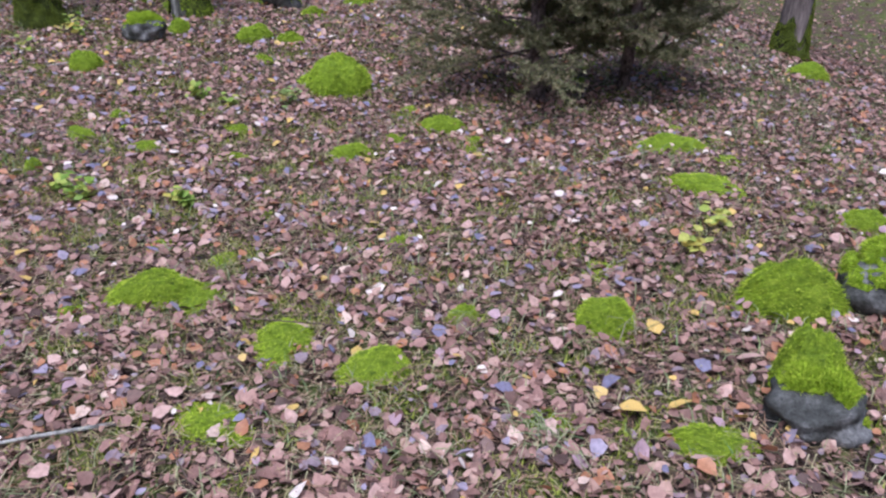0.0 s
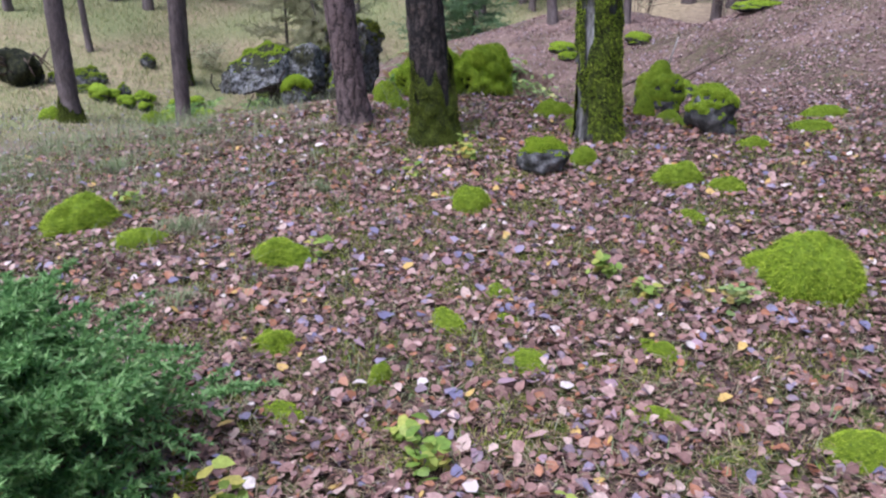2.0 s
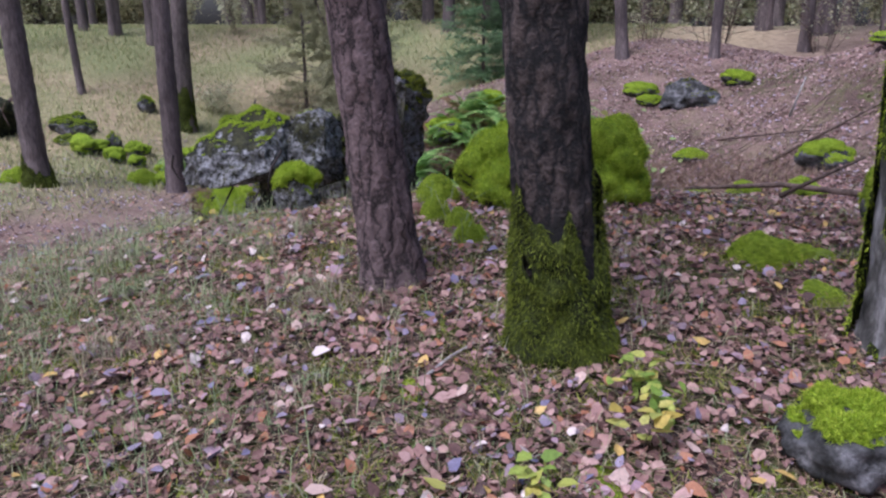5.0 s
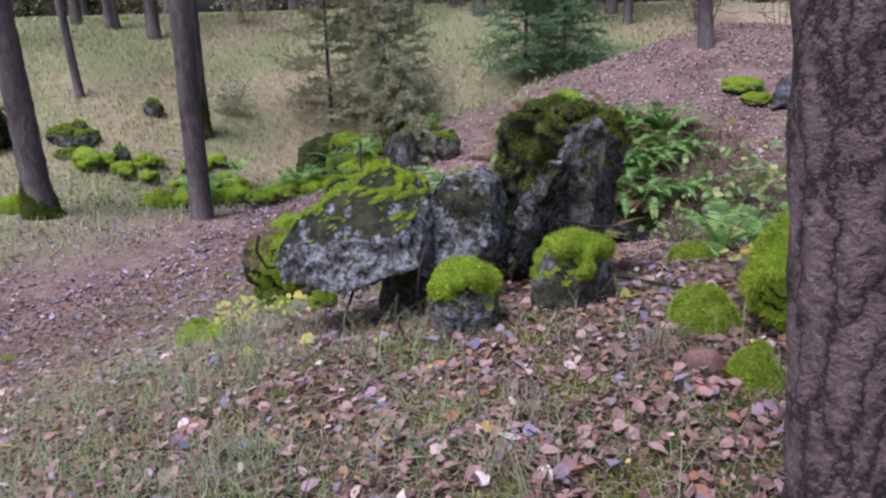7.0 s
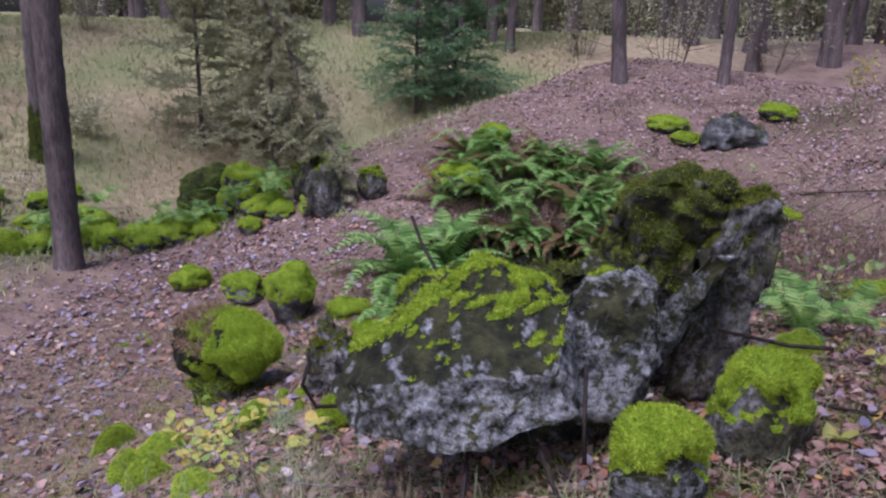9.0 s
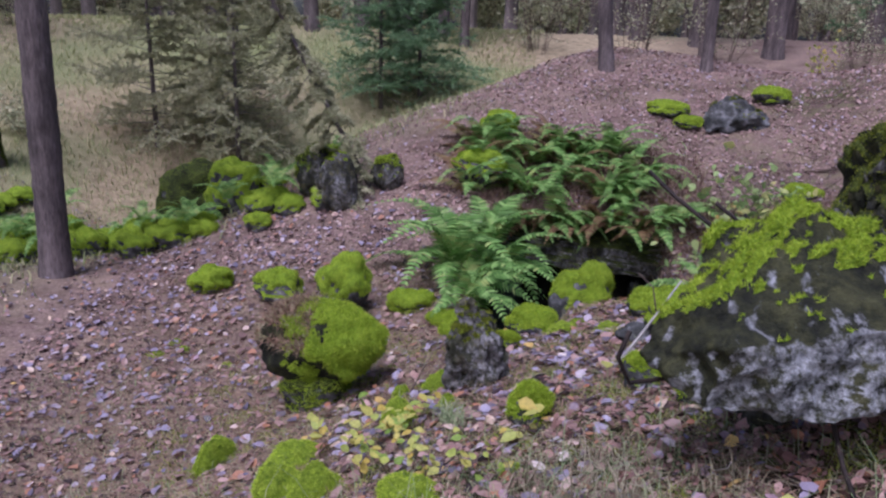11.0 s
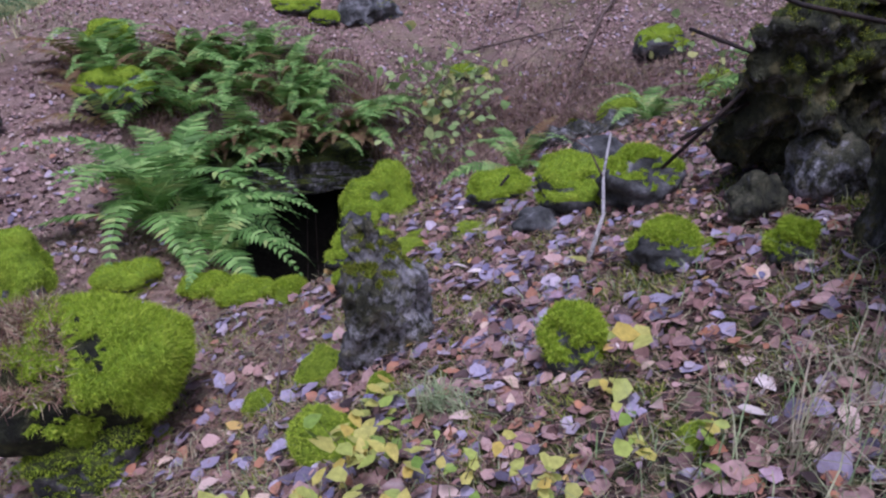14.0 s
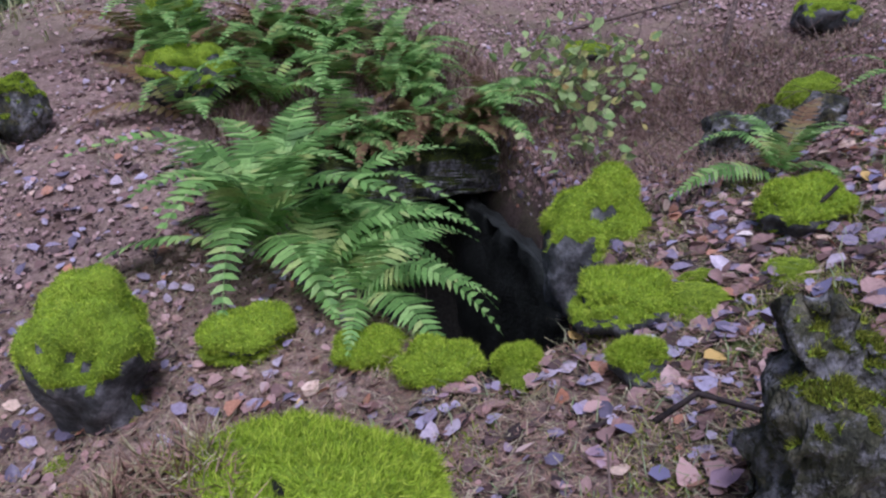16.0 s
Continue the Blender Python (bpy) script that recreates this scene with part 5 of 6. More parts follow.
for i in range(60):
    x, y = rng.uniform(-3.5, 2.5), rng.uniform(1.0, 9.5)
    w = rng.uniform(0.12, 0.34)
    cushion(x, y, w, w * rng.uniform(0.1, 0.28), label="flat patch of yellow-green moss between fallen leaves", group="moss patches")
for i in range(26):
    x, y = rng.uniform(-12, -7.2), rng.uniform(9, 13)
    w = rng.uniform(0.08, 0.18)
    cushion(x, y, w, w * rng.uniform(0.2, 0.4), label="flat patch of yellow-green moss between fallen leaves", group="moss patches")

# ---- ferns and herbs ----
fern(-9.25, 13.75, -0.6, 16, 1.15, None, seed=1)
fern(-8.95, 14.3, -0.62, 16, 1.15, None, seed=2)
fern(-9.1, 13.3, -0.72, 12, 0.95, -20, 200, seed=3)
fern(-8.8, 13.9, -0.7, 9, 1.0, -30, 160, seed=4)
fern(-9.0, 12.85, float(ground(-9.0, 12.85)), 8, 0.75, -40, 150, seed=9)
fern(-5.75, 11.3, float(ground(-5.75, 11.3)), 9, 0.6, None, seed=5, label="small green fern beside the concrete")
fern(-5.35, 11.8, float(ground(-5.35, 11.8)), 7, 0.6, None, seed=6, label="small green fern beside the concrete")
fern(-7.02, 12.28, float(ground(-7.02, 12.28)), 9, 0.6, None, seed=7, dry=2, label="small green fern in the pit")
fern(-5.6, 12.6, float(ground(-5.6, 12.6)), 8, 0.7, None, seed=8)
rng = np.random.default_rng(31)
for i in range(30):
    x, y = rng.uniform(-9.4, -6.6), rng.uniform(15.25, 17.2)
    fern(x, y, max(float(ground(x, y)), -0.45) - 0.03, 9, rng.uniform(0.55, 0.95), -90, 260, 60 + i, dry=3, label="fern with brown and green fronds on the overgrown bank")
for i in range(12):
    x = -8.7 + 0.15 * i + rng.normal() * 0.06
    fern(x, 15.2 + rng.normal() * 0.06, -0.4, 7, rng.uniform(0.5, 0.75), -90, 120, 160 + i, dry=4, label="drooping brown and green fern over the mouth of the pit")
for i in range(20):
    x, y = rng.uniform(-16.5, -11.3), rng.uniform(14.9, 17.2)
    fern(x, y, float(ground(x, y)) + rng.uniform(0, 0.35), 7, rng.uniform(0.4, 0.65), None, 180, 90 + i, label="fern growing between mossy rubble stones")
shrub(-6.05, 15.2, 0.75, 1.5, 80, M_HERB_PALE, "straggling bush with round pale green leaves above the pit", 16, 230, 0.12, "pale_bush")
shrub(-6.55, 14.25, 0.45, 0.9, 81, M_HERB_PALE, "straggling bush with round pale green leaves above the pit", 9, 90, 0.1, "pale_bush")
shrub(-5.7, 11.9, 0.6, 0.8, 82, M_HERB_PALE, "straggling bush with round pale green leaves above the pit", 8, 90, 0.07, "pale_bush")
for x, y, s, m, st, hh in ((-2.14, 4.0, 1, M_HERB, 8, 0.1), (-1.45, 3.85, 2, M_HERB, 7, 0.08), (-2.0, 3.9, 3, M_HERB, 9, 0.12), (-2.82, 2.98, 4, M_HERB, 12, 0.16), (-2.57, 3.22, 5, M_HERB, 8, 0.12), (-2.95, 2.75, 6, M_HERB, 10, 0.16), (-1.89, 5.75, 7, M_HERB, 8, 0.1),
                           (-1.64, 5.6, 8, M_HERB, 8, 0.08), (-1.22, 5.65, 9, M_HERB_PALE, 8, 0.14), (1.3, 3.5, 10, M_HERB_YELLOW, 6, 0.12), (1.12, 3.2, 11, M_HERB_YELLOW, 6, 0.1), (-5.28, 5.4, 12, M_HERB, 6, 0.1), (-3.44, 7.15, 13, M_HERB, 7, 0.14), (-3.65, 6.65, 14, M_HERB, 5, 0.12),
                           (-3.5, 5.25, 15, M_HERB, 5, 0.12), (-3.53, 7.25, 16, M_HERB, 8, 0.16)):
    herb(x, y, st, hh, 0.062, m, "low bramble-like herb with lime-green leaves", s, 4)
for x, y, s in ((-2.82, 2.85, 51), (-2.72, 3.05, 52), (-2.5, 3.12, 53), (-2.62, 2.7, 54), (-2.45, 3.3, 55)):
    herb(x, y, 7, 0.2, 0.075, M_HERB, "low bramble-like herb with lime-green leaves", s, 3)
for x, y, s in ((-9.3, 10.05, 31), (-8.97, 10.0, 32), (-9.05, 9.8, 33)):
    herb(x, y, 5, 0.22, 0.062, M_HERB_YELLOW if s != 32 else M_HERB, "spindly sapling with yellowing leaves", s, 4, "yellow_sapling", spread_=0.8)
for x, y, s in ((-8.75, 9.5, 21), (-8.5, 9.3, 22), (-8.95, 9.7, 23)):
    herb(x, y, 4, 0.26, 0.05, M_HERB_YELLOW if s == 21 else M_HERB, "spindly sapling with yellowing leaves", s, 5, "yellow_sapling", spread_=0.6)
for x, y, s in ((-8.9, 10.2, 25), (-9.0, 10.05, 26), (-8.35, 9.7, 27), (-3.45, 7.0, 28), (-5.6, 10.4, 29)):
    herb(x, y, 4, 0.2, 0.075, M_HERB_YELLOW, "few broad yellow-green leaves on thin stems", s, 3)

# uprooted stump and dark debris at the edge of the meadow
rng = np.random.default_rng(77)
root = new("uprooted_stump")
root.location = at(-20.4, 14.4)
part("root_plate", boulder_bm((1.3, 0.8, 0.9), 301, 4, 0.4), M_CRUST, root)
for i in range(14):
    a = rng.uniform(0, 6.28)
    bar("root", [(0, 0, 0.4), (math.cos(a) * 0.5, math.sin(a) * 0.5, 0.4 + rng.uniform(-0.2, 0.5)), (math.cos(a) * 0.95, math.sin(a) * 0.95, 0.4 + rng.uniform(-0.35, 0.75))], 0.05, M_TWIG, root, 5, 0.2)
tagged(root, "dark uprooted stump with tangled roots beside the meadow", "stump")
log = bar("mossy_log", [(0, 0, 0.15), (-1.5, -0.3, 0.2), (-3.2, -0.4, 0.15)], 0.17, M_MOSS, None, 12, 0.8)
log.location = at(-21.2, 13.9)
tagged(log, "fallen log covered in green moss at the meadow", "log")
for i in range(12):
    x, y = -19.4 + rng.normal() * 0.9, 15.7 + rng.normal() * 0.6
    mossy_stone(x, y, rng.uniform(0.3, 0.7), rng.uniform(0.15, 0.4), 310 + i, 0.6, label="dark rubble stone half buried near the uprooted stump", dark=True)

# ---- sticks and twigs ----
def stick(pts, r, m, label, up=0.012):
    world_pts = [at(x, y, h + up) for x, y, h in pts]
    ob = bar("stick", [p - world_pts[0] for p in world_pts], r, m, None, 6, 0.5)
    ob.location = world_pts[0]
    tagged(ob, label, "stick", "fallen sticks")


for pts, r, m in ((((-1.05, 2.05, 0.0), (-1.3, 1.95, 0.02), (-1.75, 1.8, 0.0)), 0.008, M_TWIG_PALE), (((-4.3, 7.0, 0.0), (-4.28, 7.2, 0.01), (-4.2, 7.42, 0.0)), 0.009, M_TWIG_PALE), (((-3.1, 6.5, 0.0), (-3.3, 6.25, 0.02)), 0.01, M_TWIG_PALE), (((0.9, 4.55, 0.0), (1.3, 4.75, 0.02)), 0.008, M_TWIG_PALE),
                  (((-2.3, 12.4, 0.05), (-3.6, 13.0, 0.12), (-4.6, 13.2, 0.2)), 0.04, M_TWIG), (((-4.2, 15.4, 0.0), (-3.2, 16.2, 0.06), (-2.6, 16.4, 0.1)), 0.03, M_TWIG), (((-6.1, 9.9, 0.05), (-5.7, 9.75, 0.02)), 0.014, M_IRON), (((-3.4, 10.5, 0.1), (-2.9, 10.9, 0.45)), 0.02, M_TWIG),
                  (((-5.0, 16.9, 0), (-3.6, 16.3, 0.05)), 0.02, M_TWIG), (((-3.95, 17.1, 0), (-3.8, 17.15, 0.5)), 0.02, M_TWIG_PALE), (((-9.1, 10.85, 0), (-8.95, 11.1, 0.25)), 0.006, M_TWIG), (((-7.6, 9.1, 0), (-7.7, 8.6, 0.3), (-7.75, 8.4, 0.45)), 0.003, M_TWIG_PALE)):
    stick(pts, r, m, "bare fallen stick lying in the leaf litter")
stick(((-7.88, 10.42, -0.01), (-7.74, 10.5, 0.16), (-7.62, 10.66, 0.26), (-7.5, 10.77, 0.4)), 0.011, M_TWIG_PALE, "thin white birch stem leaning beside the ruin")
stick(((-7.64, 10.64, 0.26), (-7.66, 10.72, 0.4), (-7.74, 10.8, 0.5)), 0.005, M_TWIG, "thin dark side twig of the birch stem")

# ---- leaf litter, needles and grass ----
PATHWAY = np.array(((0.0, 1.0), (-2.5, 4.5), (-5.0, 7.0), (-7.0, 9.0), (-9.0, 10.5), (-8.0, 12.0)))


def near_walk(x, y):
    """Distance of spots from a rough line through the walked ground."""
    d = np.full(x.shape, 1e9)
    for a, b in zip(PATHWAY[:-1], PATHWAY[1:]):
        ab = b - a
        t = np.clip(((x - a[0]) * ab[0] + (y - a[1]) * ab[1]) / (ab @ ab), 0, 1)
        d = np.minimum(d, np.hypot(x - a[0] - t * ab[0], y - a[1] - t * ab[1]))
    return d


def litter(count, box, keep, rng):
    x, y = rng.uniform(box[0], box[1], count * 4), rng.uniform(box[2], box[3], count * 4)
    ok = (rng.random(len(x)) < keep(x, y)) & (hole(x, y) < 0.12)
    return x[ok][:count], y[ok][:count]


def slope(x, y, e=0.06):
    return np.stack([-(ground(x + e, y) - ground(x - e, y)) / (2 * e), -(ground(x, y + e) - ground(x, y - e)) / (2 * e), np.ones(len(x))], 1)


def lay_leaves(name, x, y, sizes, label, rng, tilt=0.42, lift=0.012, material=None):
    nrm = slope(x, y) + rng.normal(size=(len(x), 3)) * (tilt, tilt, 0)
    c = np.stack([x, y, ground(x, y) + rng.uniform(0.004, 0.02, len(x)) + lift], 1)
    v, f = leaf_arrays(c, nrm, rng.uniform(0, 6.28, len(x)), sizes, rng.uniform(-0.14, 0.26, len(x)), rng, 0.92)
    tagged(new(name, from_arrays(name, v, f, material or M_LEAF)), label, "leaf litter", kind="stuff")


def mossy_spots(a, b):
    m = wave(a, b, 0.22, 5.0) + 0.8 * wave(b, a, 0.09, 1.0)
    return np.clip((m - 0.1) * 2.0, 0, 1) * np.clip(1.2 - near_walk(a, b) / 5, 0, 1)


def dense(x, y):
    """Leaf density: thick drifts, thinner where moss and grass take over."""
    d = near_walk(x, y)
    patch = 0.8 + 0.3 * wave(x, y, 0.5, 3.0)
    grassy = np.exp(-(((x + 7.1) / 1.5) ** 2 + ((y - 6.5) / 1.6) ** 2))
    patch = patch * (1 - 0.85 * mossy_spots(x, y))
    return np.clip(patch * (1 - 0.6 * grassy) * np.clip(1.25 - d / 7, 0.05, 1), 0, 1) * (1 - meadow(x, y))


rng = np.random.default_rng(17)
def damp(x, y):
    """The hollow round the ruin, where the leaves lie wet."""
    ragged = 0.35 * wave(x, y, 0.45, 4.0)
    return np.clip((-x - 7.2 + 0.4 * (y - 9.5)) * 0.6 + ragged, 0, 1) * np.clip((y - 8.4) * 0.7 + ragged, 0, 1)


x, y = litter(140000, (-13, 4, -0.5, 14.5), lambda a, b: dense(a, b) * (1 - 0.8 * damp(a, b)) * (1 - 0.5 * open_side(a, b)), rng)
lay_leaves("leaf_litter", x, y, 0.018 + 0.042 * rng.random(len(x)) ** 1.8, "fallen birch and aspen leaves in brown, mauve and rust", rng, tilt=0.5)
x, y = litter(13000, (-13, 4, -0.5, 14.5), lambda a, b: dense(a, b) * (1 - 0.8 * damp(a, b)) * (0.6 + 0.4 * wave(a, b, 0.7, 8.0)), rng)
lay_leaves("leaf_litter", x, y, 0.024 + 0.046 * rng.random(len(x)) ** 1.6, "fresh fallen leaves in pale pink, blue-grey and yellow", rng, tilt=0.45, lift=0.02, material=M_LEAF_BRIGHT)
for count, box in ((34000, (3.5, 13.0, -7.0, 21.0)), (26000, (-13.0, 3.5, -8.0, 0.0)), (9000, (-19.0, -13.0, -8.0, 8.0))):
    x, y = litter(count, box, lambda a, b: np.clip(1.3 - np.hypot(a + 2.0, b - 5.0) / 15, 0, 1) * (1 - meadow(a, b)) * (0.7 + 0.3 * wave(a, b, 0.8, 3.0)), rng)
    lay_leaves("leaf_litter", x, y, 0.03 + 0.05 * rng.random(len(x)) ** 1.6, "brown leaves thinning out into the surrounding forest", rng, tilt=0.4)
x, y = litter(16000, (-13, -4.5, 8.3, 15.5), lambda a, b: dense(a, b) * damp(a, b) * (1 - 0.75 * open_side(a, b)) * (0.65 + 0.35 * wave(a, b, 0.28, 6.0)), rng)
lay_leaves("leaf_litter", x, y, 0.032 + 0.058 * rng.random(len(x)) ** 1.1, "wet mauve-grey and rust leaves round the ruin", rng, tilt=0.3, material=M_LEAF_WET)
x, y = litter(80000, (-13, 5, 11, 22), lambda a, b: np.clip(1.1 - meadow(a, b), 0.02, 1) * (0.5 + 0.5 * wave(a, b, 0.6)) * np.clip((b - 13.0) * 0.8 + np.clip((a + 9.0) * 0.8, 0, 1), 0.08, 1) * (1 - 0.6 * np.clip((-a - 9.2) * 0.8, 0, 1)), rng)
lay_leaves("leaf_litter", x, y, 0.016 + 0.048 * rng.random(len(x)) ** 2.2, "fallen leaves scattered over the brown mound", rng, tilt=0.5, material=M_LEAF_MOUND)
x, y = litter(8000, (-18, -10, 8, 18), lambda a, b: (0.5 + 0.5 * wave(a, b, 0.7, 1.0)) * np.clip((-10.3 - a) * 0.6, 0, 1), rng)
lay_leaves("leaf_litter", x, y, rng.uniform(0.025, 0.06, len(x)), "pinkish-brown and mauve leaves near the meadow", rng, material=M_LEAF_WET)


def lay_blades(name, x, y, height, width, material, label, category, rng, lean=0.6, bend=0.5):
    n = len(x)
    p = np.stack([x, y, ground(x, y) - 0.01], 1)
    a = rng.uniform(0, 6.28, n)
    d = np.stack([np.cos(a) * lean * rng.random(n), np.sin(a) * lean * rng.random(n), np.ones(n)], 1)
    s = np.stack([-np.sin(a), np.cos(a), np.zeros(n)], 1) * (width * rng.uniform(0.6, 1.2, n))[:, None]
    h = (height * rng.uniform(0.4, 1.2, n))[:, None]
    mid = p + d * h * 0.55
    tip = p + d * h * 0.85 + np.stack([np.cos(a), np.sin(a), -0.25 * np.ones(n)], 1) * h * bend * rng.random((n, 1))
    v = np.stack([p - s, p + s, mid + s * 0.8, mid - s * 0.8, tip], 1)
    b = np.arange(n)[:, None] * 5
    f = np.concatenate([b + np.array((0, 1, 2)), b + np.array((0, 2, 3)), b + np.array((3, 2, 4))])
    tagged(new(name, from_arrays(name, v.reshape(-1, 3), f, material)), label, category, kind="stuff")


def grassy(x, y):
    g = np.exp(-(((x + 7.1) / 1.6) ** 2 + ((y - 6.5) / 1.7) ** 2)) + 0.8 * np.exp(-(((x + 8.0) / 1.0) ** 2 + ((y - 8.6) / 0.8) ** 2)) + 0.2
    return np.clip(g * (0.5 + 0.6 * wave(x, y, 0.35, 2.0)), 0, 1)


x, y = litter(115000, (-12.5, 4, -0.5, 12), grassy, rng)
lay_blades("grass", x, y, 0.1, 0.0024, M_GRASS, "thin dry grass blades among the leaves", "grass", rng, 0.8, 0.9)
x, y = litter(46000, (-10, 3, 13.0, 21), lambda a, b: np.clip(0.15 + wave(a, b, 0.5, 7.0), 0, 1), rng)
lay_blades("grass", x, y, 0.07, 0.004, M_GRASS_DRY, "short dry grass and stems in patches on the mound", "grass", rng, 0.9, 0.9)
x, y = litter(3000, (-9.5, -3.5, 4.5, 9.5), grassy, rng)
lay_blades("grass", x, y, 0.3, 0.002, M_GRASS, "long dry grass stalks bending over", "grass", rng, 0.8, 1.0)
x, y = litter(110000, (-34, -9, 6, 34), lambda a, b: meadow(a, b) * (0.65 + 0.35 * wave(a, b, 1.5)), rng)
lay_blades("meadow_grass", x, y, 0.17, 0.009, M_GRASS_MEADOW, "short tan and green meadow grass", "grass", rng, 0.8, 0.7)

# brown brush, dead stems and roots on the steep bank behind the pit
def bank(a, b):
    return np.clip(1.1 - np.hypot((a + 5.3) / 2.0, (b - 14.6) / 1.7), 0, 1) * np.clip(0.75 + 0.5 * wave(a, b, 0.35, 4.0), 0, 1)


x, y = litter(24000, (-7.6, -2.8, 12.6, 17.2), bank, rng)
lay_blades("dead_brush", x, y, 0.17, 0.0035, M_BRUSH, "brown dead stems and bracken on the steep bank", "dead brush", rng, 1.3, 1.0)
x, y = litter(9000, (-9.2, -6.3, 14.9, 17.3), lambda a, b: 0.7 + 0.3 * wave(a, b, 0.4, 2.0), rng)
lay_blades("dead_brush", x, y, 0.2, 0.004, M_BRUSH, "brown dead stems between the ferns above the pit", "dead brush", rng, 1.2, 1.0)
lines = []
for i in range(150):
    px, py = -5.4 + rng.normal() * 1.2, 14.5 + rng.normal() * 1.0
    a, ln = rng.uniform(0, 6.28), rng.uniform(0.2, 0.7)
    lines.append((at(px, py, rng.uniform(0.0, 0.05)), at(px + math.cos(a) * ln, py + math.sin(a) * ln, rng.uniform(0.03, 0.3))))
roots = tagged(new("dead_twigs", sticks_mesh("dead_twigs", lines, 0.006, 0.4, 4)), "dark dead twigs and roots tangled on the bank", "twigs", kind="stuff")
roots.data.materials.append(M_TWIG)


def tussock(x, y, blades, height, label, seed, width=0.0021, material=None):
    r = np.random.default_rng(seed)
    blades = max(20, int(blades * (0.8 if height < 0.2 else 0.4)))
    clump = r.uniform(0, 6.28, 5)
    a, t = clump[r.integers(0, 5, blades)] + r.normal(size=blades) * 0.5, 0.25 + 0.75 * r.random(blades)
    out = np.stack([np.cos(a), np.sin(a)], 1)
    h = height * r.uniform(0.25, 1.15, blades)
    side = np.stack([-np.sin(a), np.cos(a), np.zeros(blades)], 1) * width
    foot = np.stack([np.cos(clump), np.sin(clump)], 1)[r.integers(0, 5, blades)] * height * 0.45
    p0 = np.concatenate([foot + r.normal(size=(blades, 2)) * 0.03, -0.015 * np.ones((blades, 1))], 1)
    p1 = np.concatenate([p0[:, :2] + out * (h * 0.45 * t)[:, None], (h * 0.5)[:, None]], 1)
    p2 = np.concatenate([p0[:, :2] + out * (h * 0.95 * t)[:, None], (h * (0.72 - 0.3 * t))[:, None]], 1)
    p3 = np.concatenate([p0[:, :2] + out * (h * 1.4 * t)[:, None] + r.normal(size=(blades, 2)) * 0.03, (h * (0.7 - 0.62 * t))[:, None]], 1)
    v = np.stack([p0 - side, p0 + side, p1 + side, p1 - side, p2 + side * 0.7, p2 - side * 0.7, p3], 1)
    b = np.arange(blades)[:, None] * 7
    f = np.concatenate([b + np.array(q) for q in ((0, 1, 2), (0, 2, 3), (3, 2, 4), (3, 4, 5), (5, 4, 6))])
    ob = new("grass_tussock", from_arrays("grass_tussock", v.reshape(-1, 3), f, material or (M_GRASS_DRY if seed % 3 else M_GRASS)))
    ob.location = at(x, y)
    tagged(ob, label, "grass", "grass tussocks")


for i, (x, y, n, h) in enumerate(((-5.08, 7.36, 260, 0.2), (-8.2, 9.0, 300, 0.3), (-8.72, 10.05, 200, 0.16), (-7.6, 8.98, 300, 0.2), (-5.64, 6.56, 160, 0.2), (-4.56, 5.25, 240, 0.18), (-5.6, 6.75, 140, 0.22), (-5.09, 6.85, 60, 0.24), (-3.8, 4.4, 160, 0.15), (-7.9, 8.75, 240, 0.26), (-6.9, 7.6, 150, 0.2), (-6.3, 7.2, 160, 0.18),
                                  (-7.2, 6.9, 180, 0.2), (-4.9, 5.6, 200, 0.16), (-5.9, 5.9, 200, 0.18), (-8.0, 9.35, 180, 0.25), (0.75, 2.55, 60, 0.2), (0.3, 2.0, 90, 0.12), (-6.0, 8.2, 120, 0.16), (-5.6, 8.9, 120, 0.18), (-4.2, 6.2, 120, 0.14))):
    tussock(x, y, n, h, "pale dry grass tussock bending over the leaves", 400 + i)
for i in range(46):
    px, py = rng.uniform(-9.2, -3.6), rng.uniform(4.2, 8.6)
    tussock(px, py, int(rng.integers(30, 90)), rng.uniform(0.08, 0.18), "small tuft of green-grey grass", 500 + i)

# needles and crumbs: thin flat slivers between the leaves
x, y = litter(300000, (-12.5, 4, -0.5, 14.0), lambda a, b: np.clip(1.2 - near_walk(a, b) / 6, 0.08, 1) * (0.6 + 0.4 * damp(a, b)), rng)
n = len(x)
a = rng.uniform(0, 6.28, n)
c = np.stack([x, y, ground(x, y) + rng.uniform(0.006, 0.034, n)], 1)
dv = np.stack([np.cos(a), np.sin(a), rng.normal(size=n) * 0.18], 1) * rng.uniform(0.015, 0.06, (n, 1))
sv = np.stack([-np.sin(a), np.cos(a), np.zeros(n)], 1) * 0.0019
v = np.stack([c - dv - sv, c - dv + sv, c + dv], 1)
tagged(new("needle_litter", from_arrays("needle_litter", v.reshape(-1, 3), np.arange(3 * n).reshape(-1, 3), M_NEEDLE_LITTER)), "brown pine needles and crumbs on the forest floor", "needle litter", kind="stuff")

# crumbled leaf pieces
x, y = litter(110000, (-13, 5, -0.5, 15.0), lambda a, b: np.clip(1.3 - near_walk(a, b) / 6, 0.05, 1), rng)
n = len(x)
c = np.stack([x, y, ground(x, y) + rng.uniform(0.002, 0.02, n)], 1)
nrm = slope(x, y) + rng.normal(size=(n, 3)) * (0.5, 0.5, 0)
nrm /= np.linalg.norm(nrm, axis=1, keepdims=True)
u = np.cross(nrm, rng.normal(size=(n, 3)))
u /= np.linalg.norm(u, axis=1, keepdims=True)
w = np.cross(nrm, u)
s = rng.uniform(0.006, 0.017, (n, 1))
v = np.stack([c + u * s, c - u * s * 0.6 + w * s, c - u * s * 0.7 - w * s * 0.8], 1)
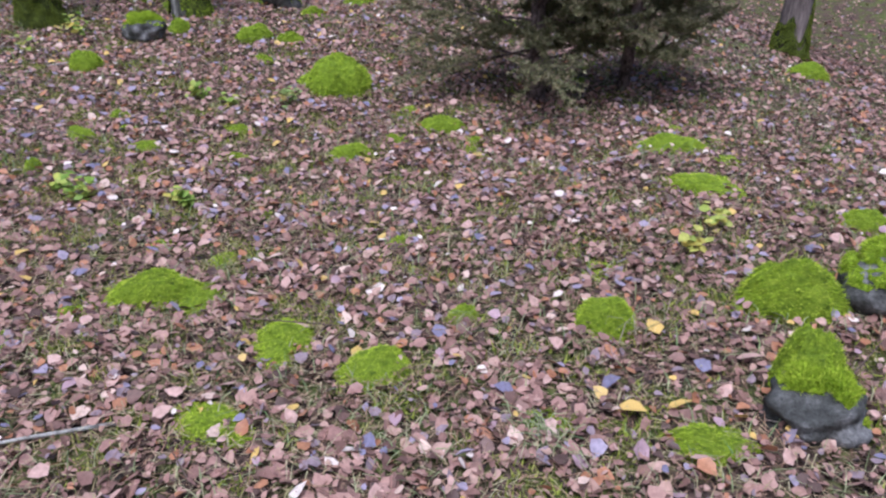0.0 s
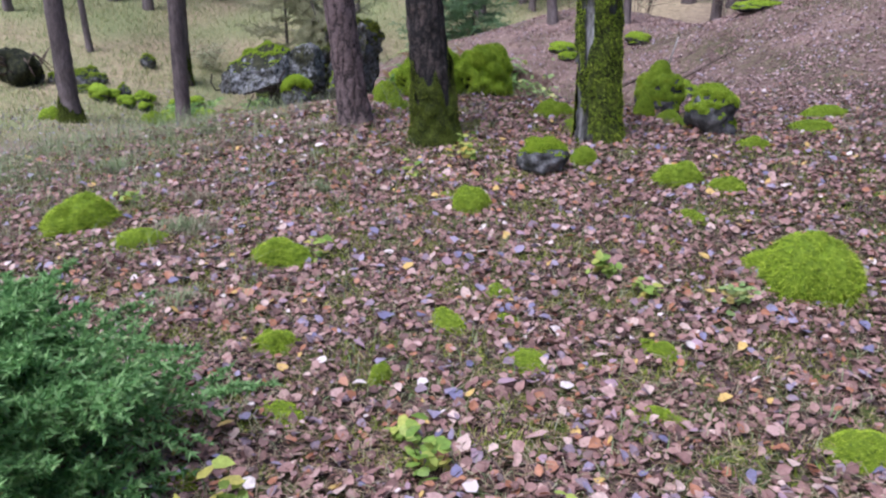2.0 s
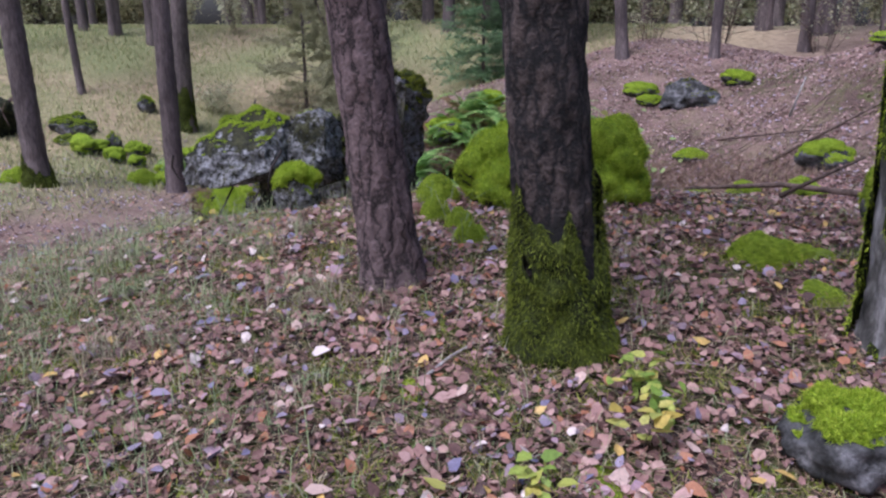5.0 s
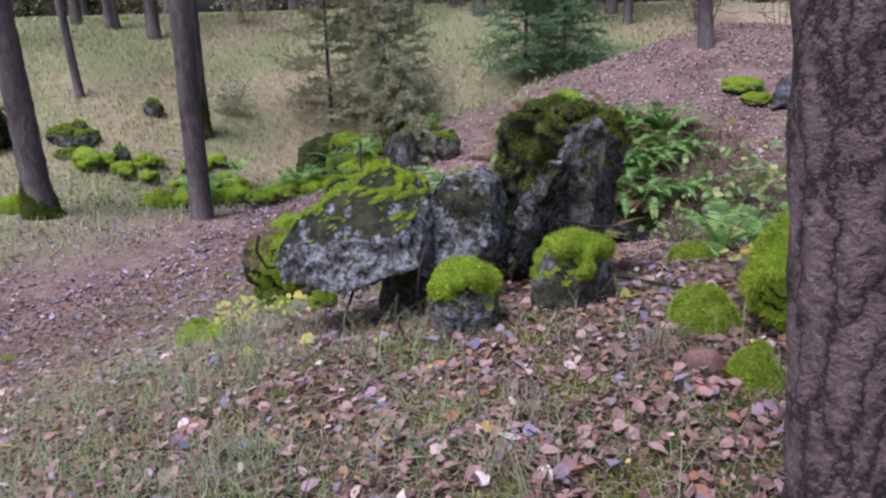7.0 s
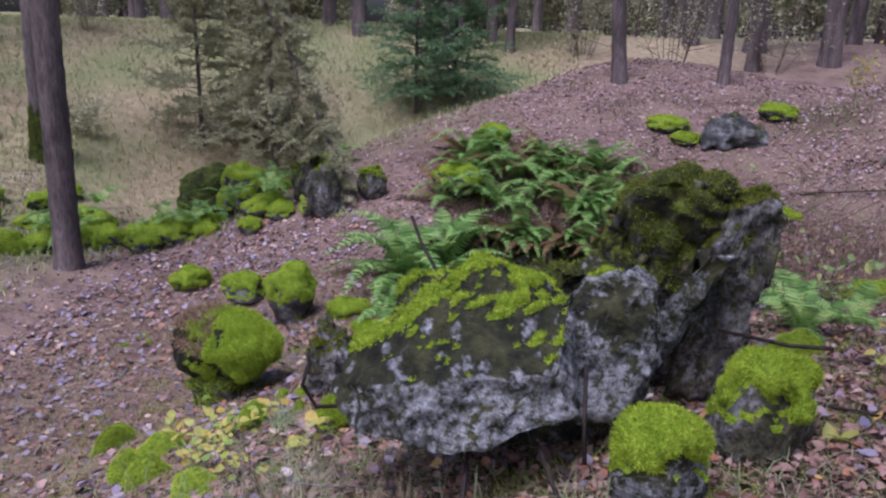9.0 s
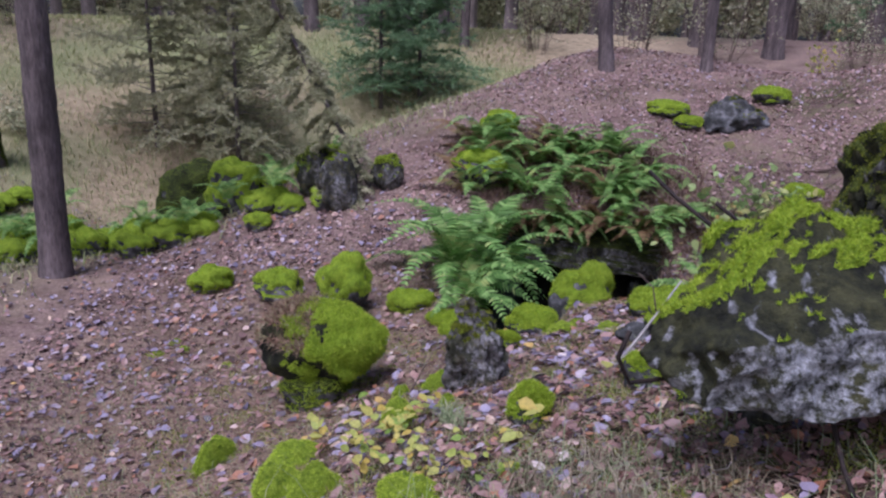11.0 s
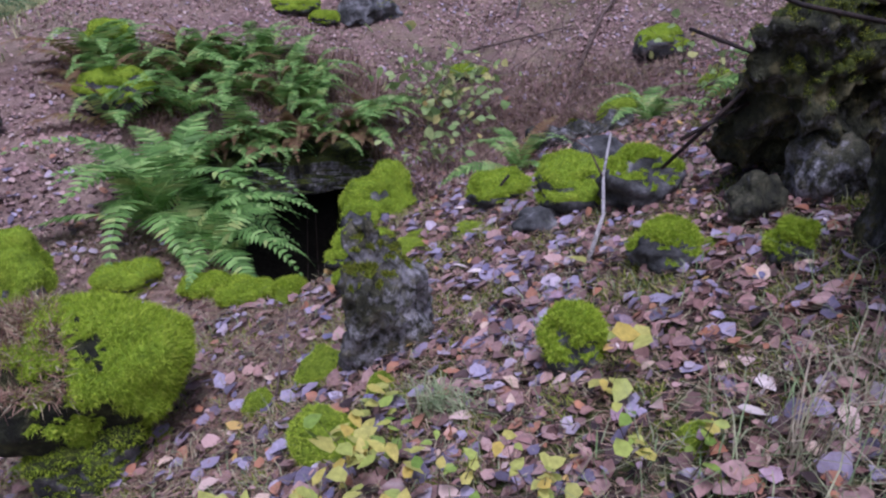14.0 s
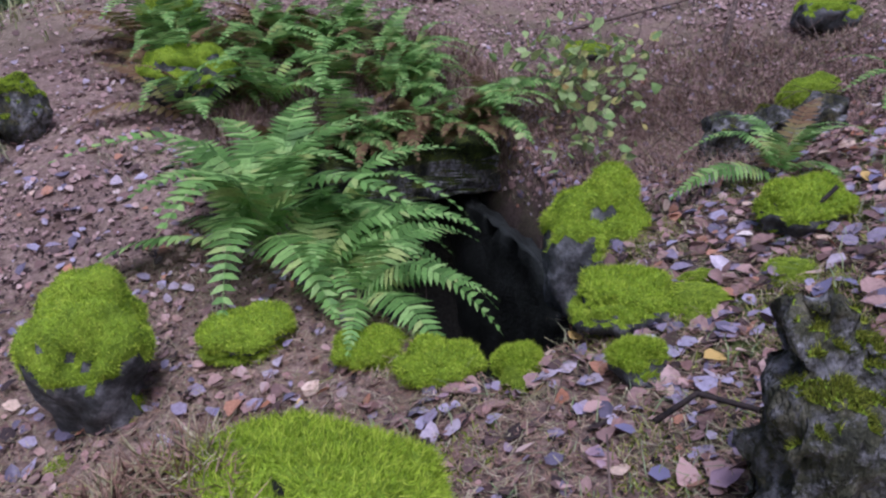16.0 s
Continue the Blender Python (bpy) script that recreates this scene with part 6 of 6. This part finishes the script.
tagged(new("leaf_crumbs", from_arrays("leaf_crumbs", v.reshape(-1, 3), np.arange(3 * n).reshape(-1, 3), M_CRUMB)), "crumbled brown leaf pieces on the forest floor", "leaf litter", kind="stuff")


# thin moss that grows in patches between the leaves
x, y = litter(230000, (-11, 3.5, -0.5, 12.5), mossy_spots, rng)
pts = np.stack([x, y, ground(x, y)], 1)
v, f = tufts(pts, slope(x, y), 0.04, 0.005, 0.8, rng)
tagged(new("thin_moss", from_arrays("thin_moss", v, f, M_THIN_MOSS)), "thin olive moss growing between the fallen leaves", "moss", kind="stuff")


# dry stems and twigs strewn about
lines = []
for i in range(760):
    px, py = (rng.uniform(-8.0, 0), rng.uniform(12.5, 18.5)) if i % 5 else (rng.uniform(-9, 2), rng.uniform(1, 12))
    a, ln = rng.uniform(0, 6.28), rng.uniform(0.12, 0.6)
    qx, qy = px + math.cos(a) * ln, py + math.sin(a) * ln
    lines.append((at(px, py, 0.02), at(qx, qy, rng.uniform(0.02, 0.14))))
tagged(new("dry_twigs", sticks_mesh("dry_twigs", lines, 0.0035, 0.5, 4)), "thin dry twigs strewn over the leaf litter", "twigs", kind="stuff")
bpy.data.objects["dry_twigs"].data.materials.append(M_TWIG)

# single leaves that lie on top, near the walk
LEAVES = []
for k in range(6):
    lv, lf = leaf_arrays(np.zeros((1, 3)), np.array(((0.0, 0.0, 1.0),)), np.zeros(1), np.ones(1), np.array((0.03 + 0.03 * k,)), rng, 0.8)
    LEAVES.append(from_arrays("fallen_leaf", lv, lf, M_LEAF_ONE))
x, y = litter(290, (-10.5, 2.5, 1.5, 12), lambda a, b: np.clip(1.0 - near_walk(a, b) / 2.2, 0, 1), rng)
for i, (px, py) in enumerate(zip(x, y)):
    ob = new("fallen_leaf", LEAVES[i % 6])
    ob.matrix_world = Matrix.Translation(at(px, py, 0.034)) @ pose(0, 0, 0, rng.normal() * 16, rng.normal() * 16, rng.uniform(0, 360)) @ Matrix.Scale(rng.uniform(0.055, 0.09), 4)
    ob.parent = floor
for px, py, size in ((-5.93, 9.46, 0.1), (-5.88, 9.5, 0.09), (-5.95, 9.52, 0.08), (-7.45, 8.75, 0.1), (-7.75, 8.6, 0.09), (-3.95, 6.5, 0.085), (-7.9, 10.45, 0.1)):
    ob = new("yellow_leaf", LEAVES[2])
    ob.matrix_world = Matrix.Translation(at(px, py, 0.045)) @ pose(0, 0, 0, rng.normal() * 20, rng.normal() * 20, rng.uniform(0, 360)) @ Matrix.Scale(size, 4)
    ob.material_slots[0].link = "OBJECT"
    ob.material_slots[0].material = M_HERB_YELLOW
    ob.parent = floor
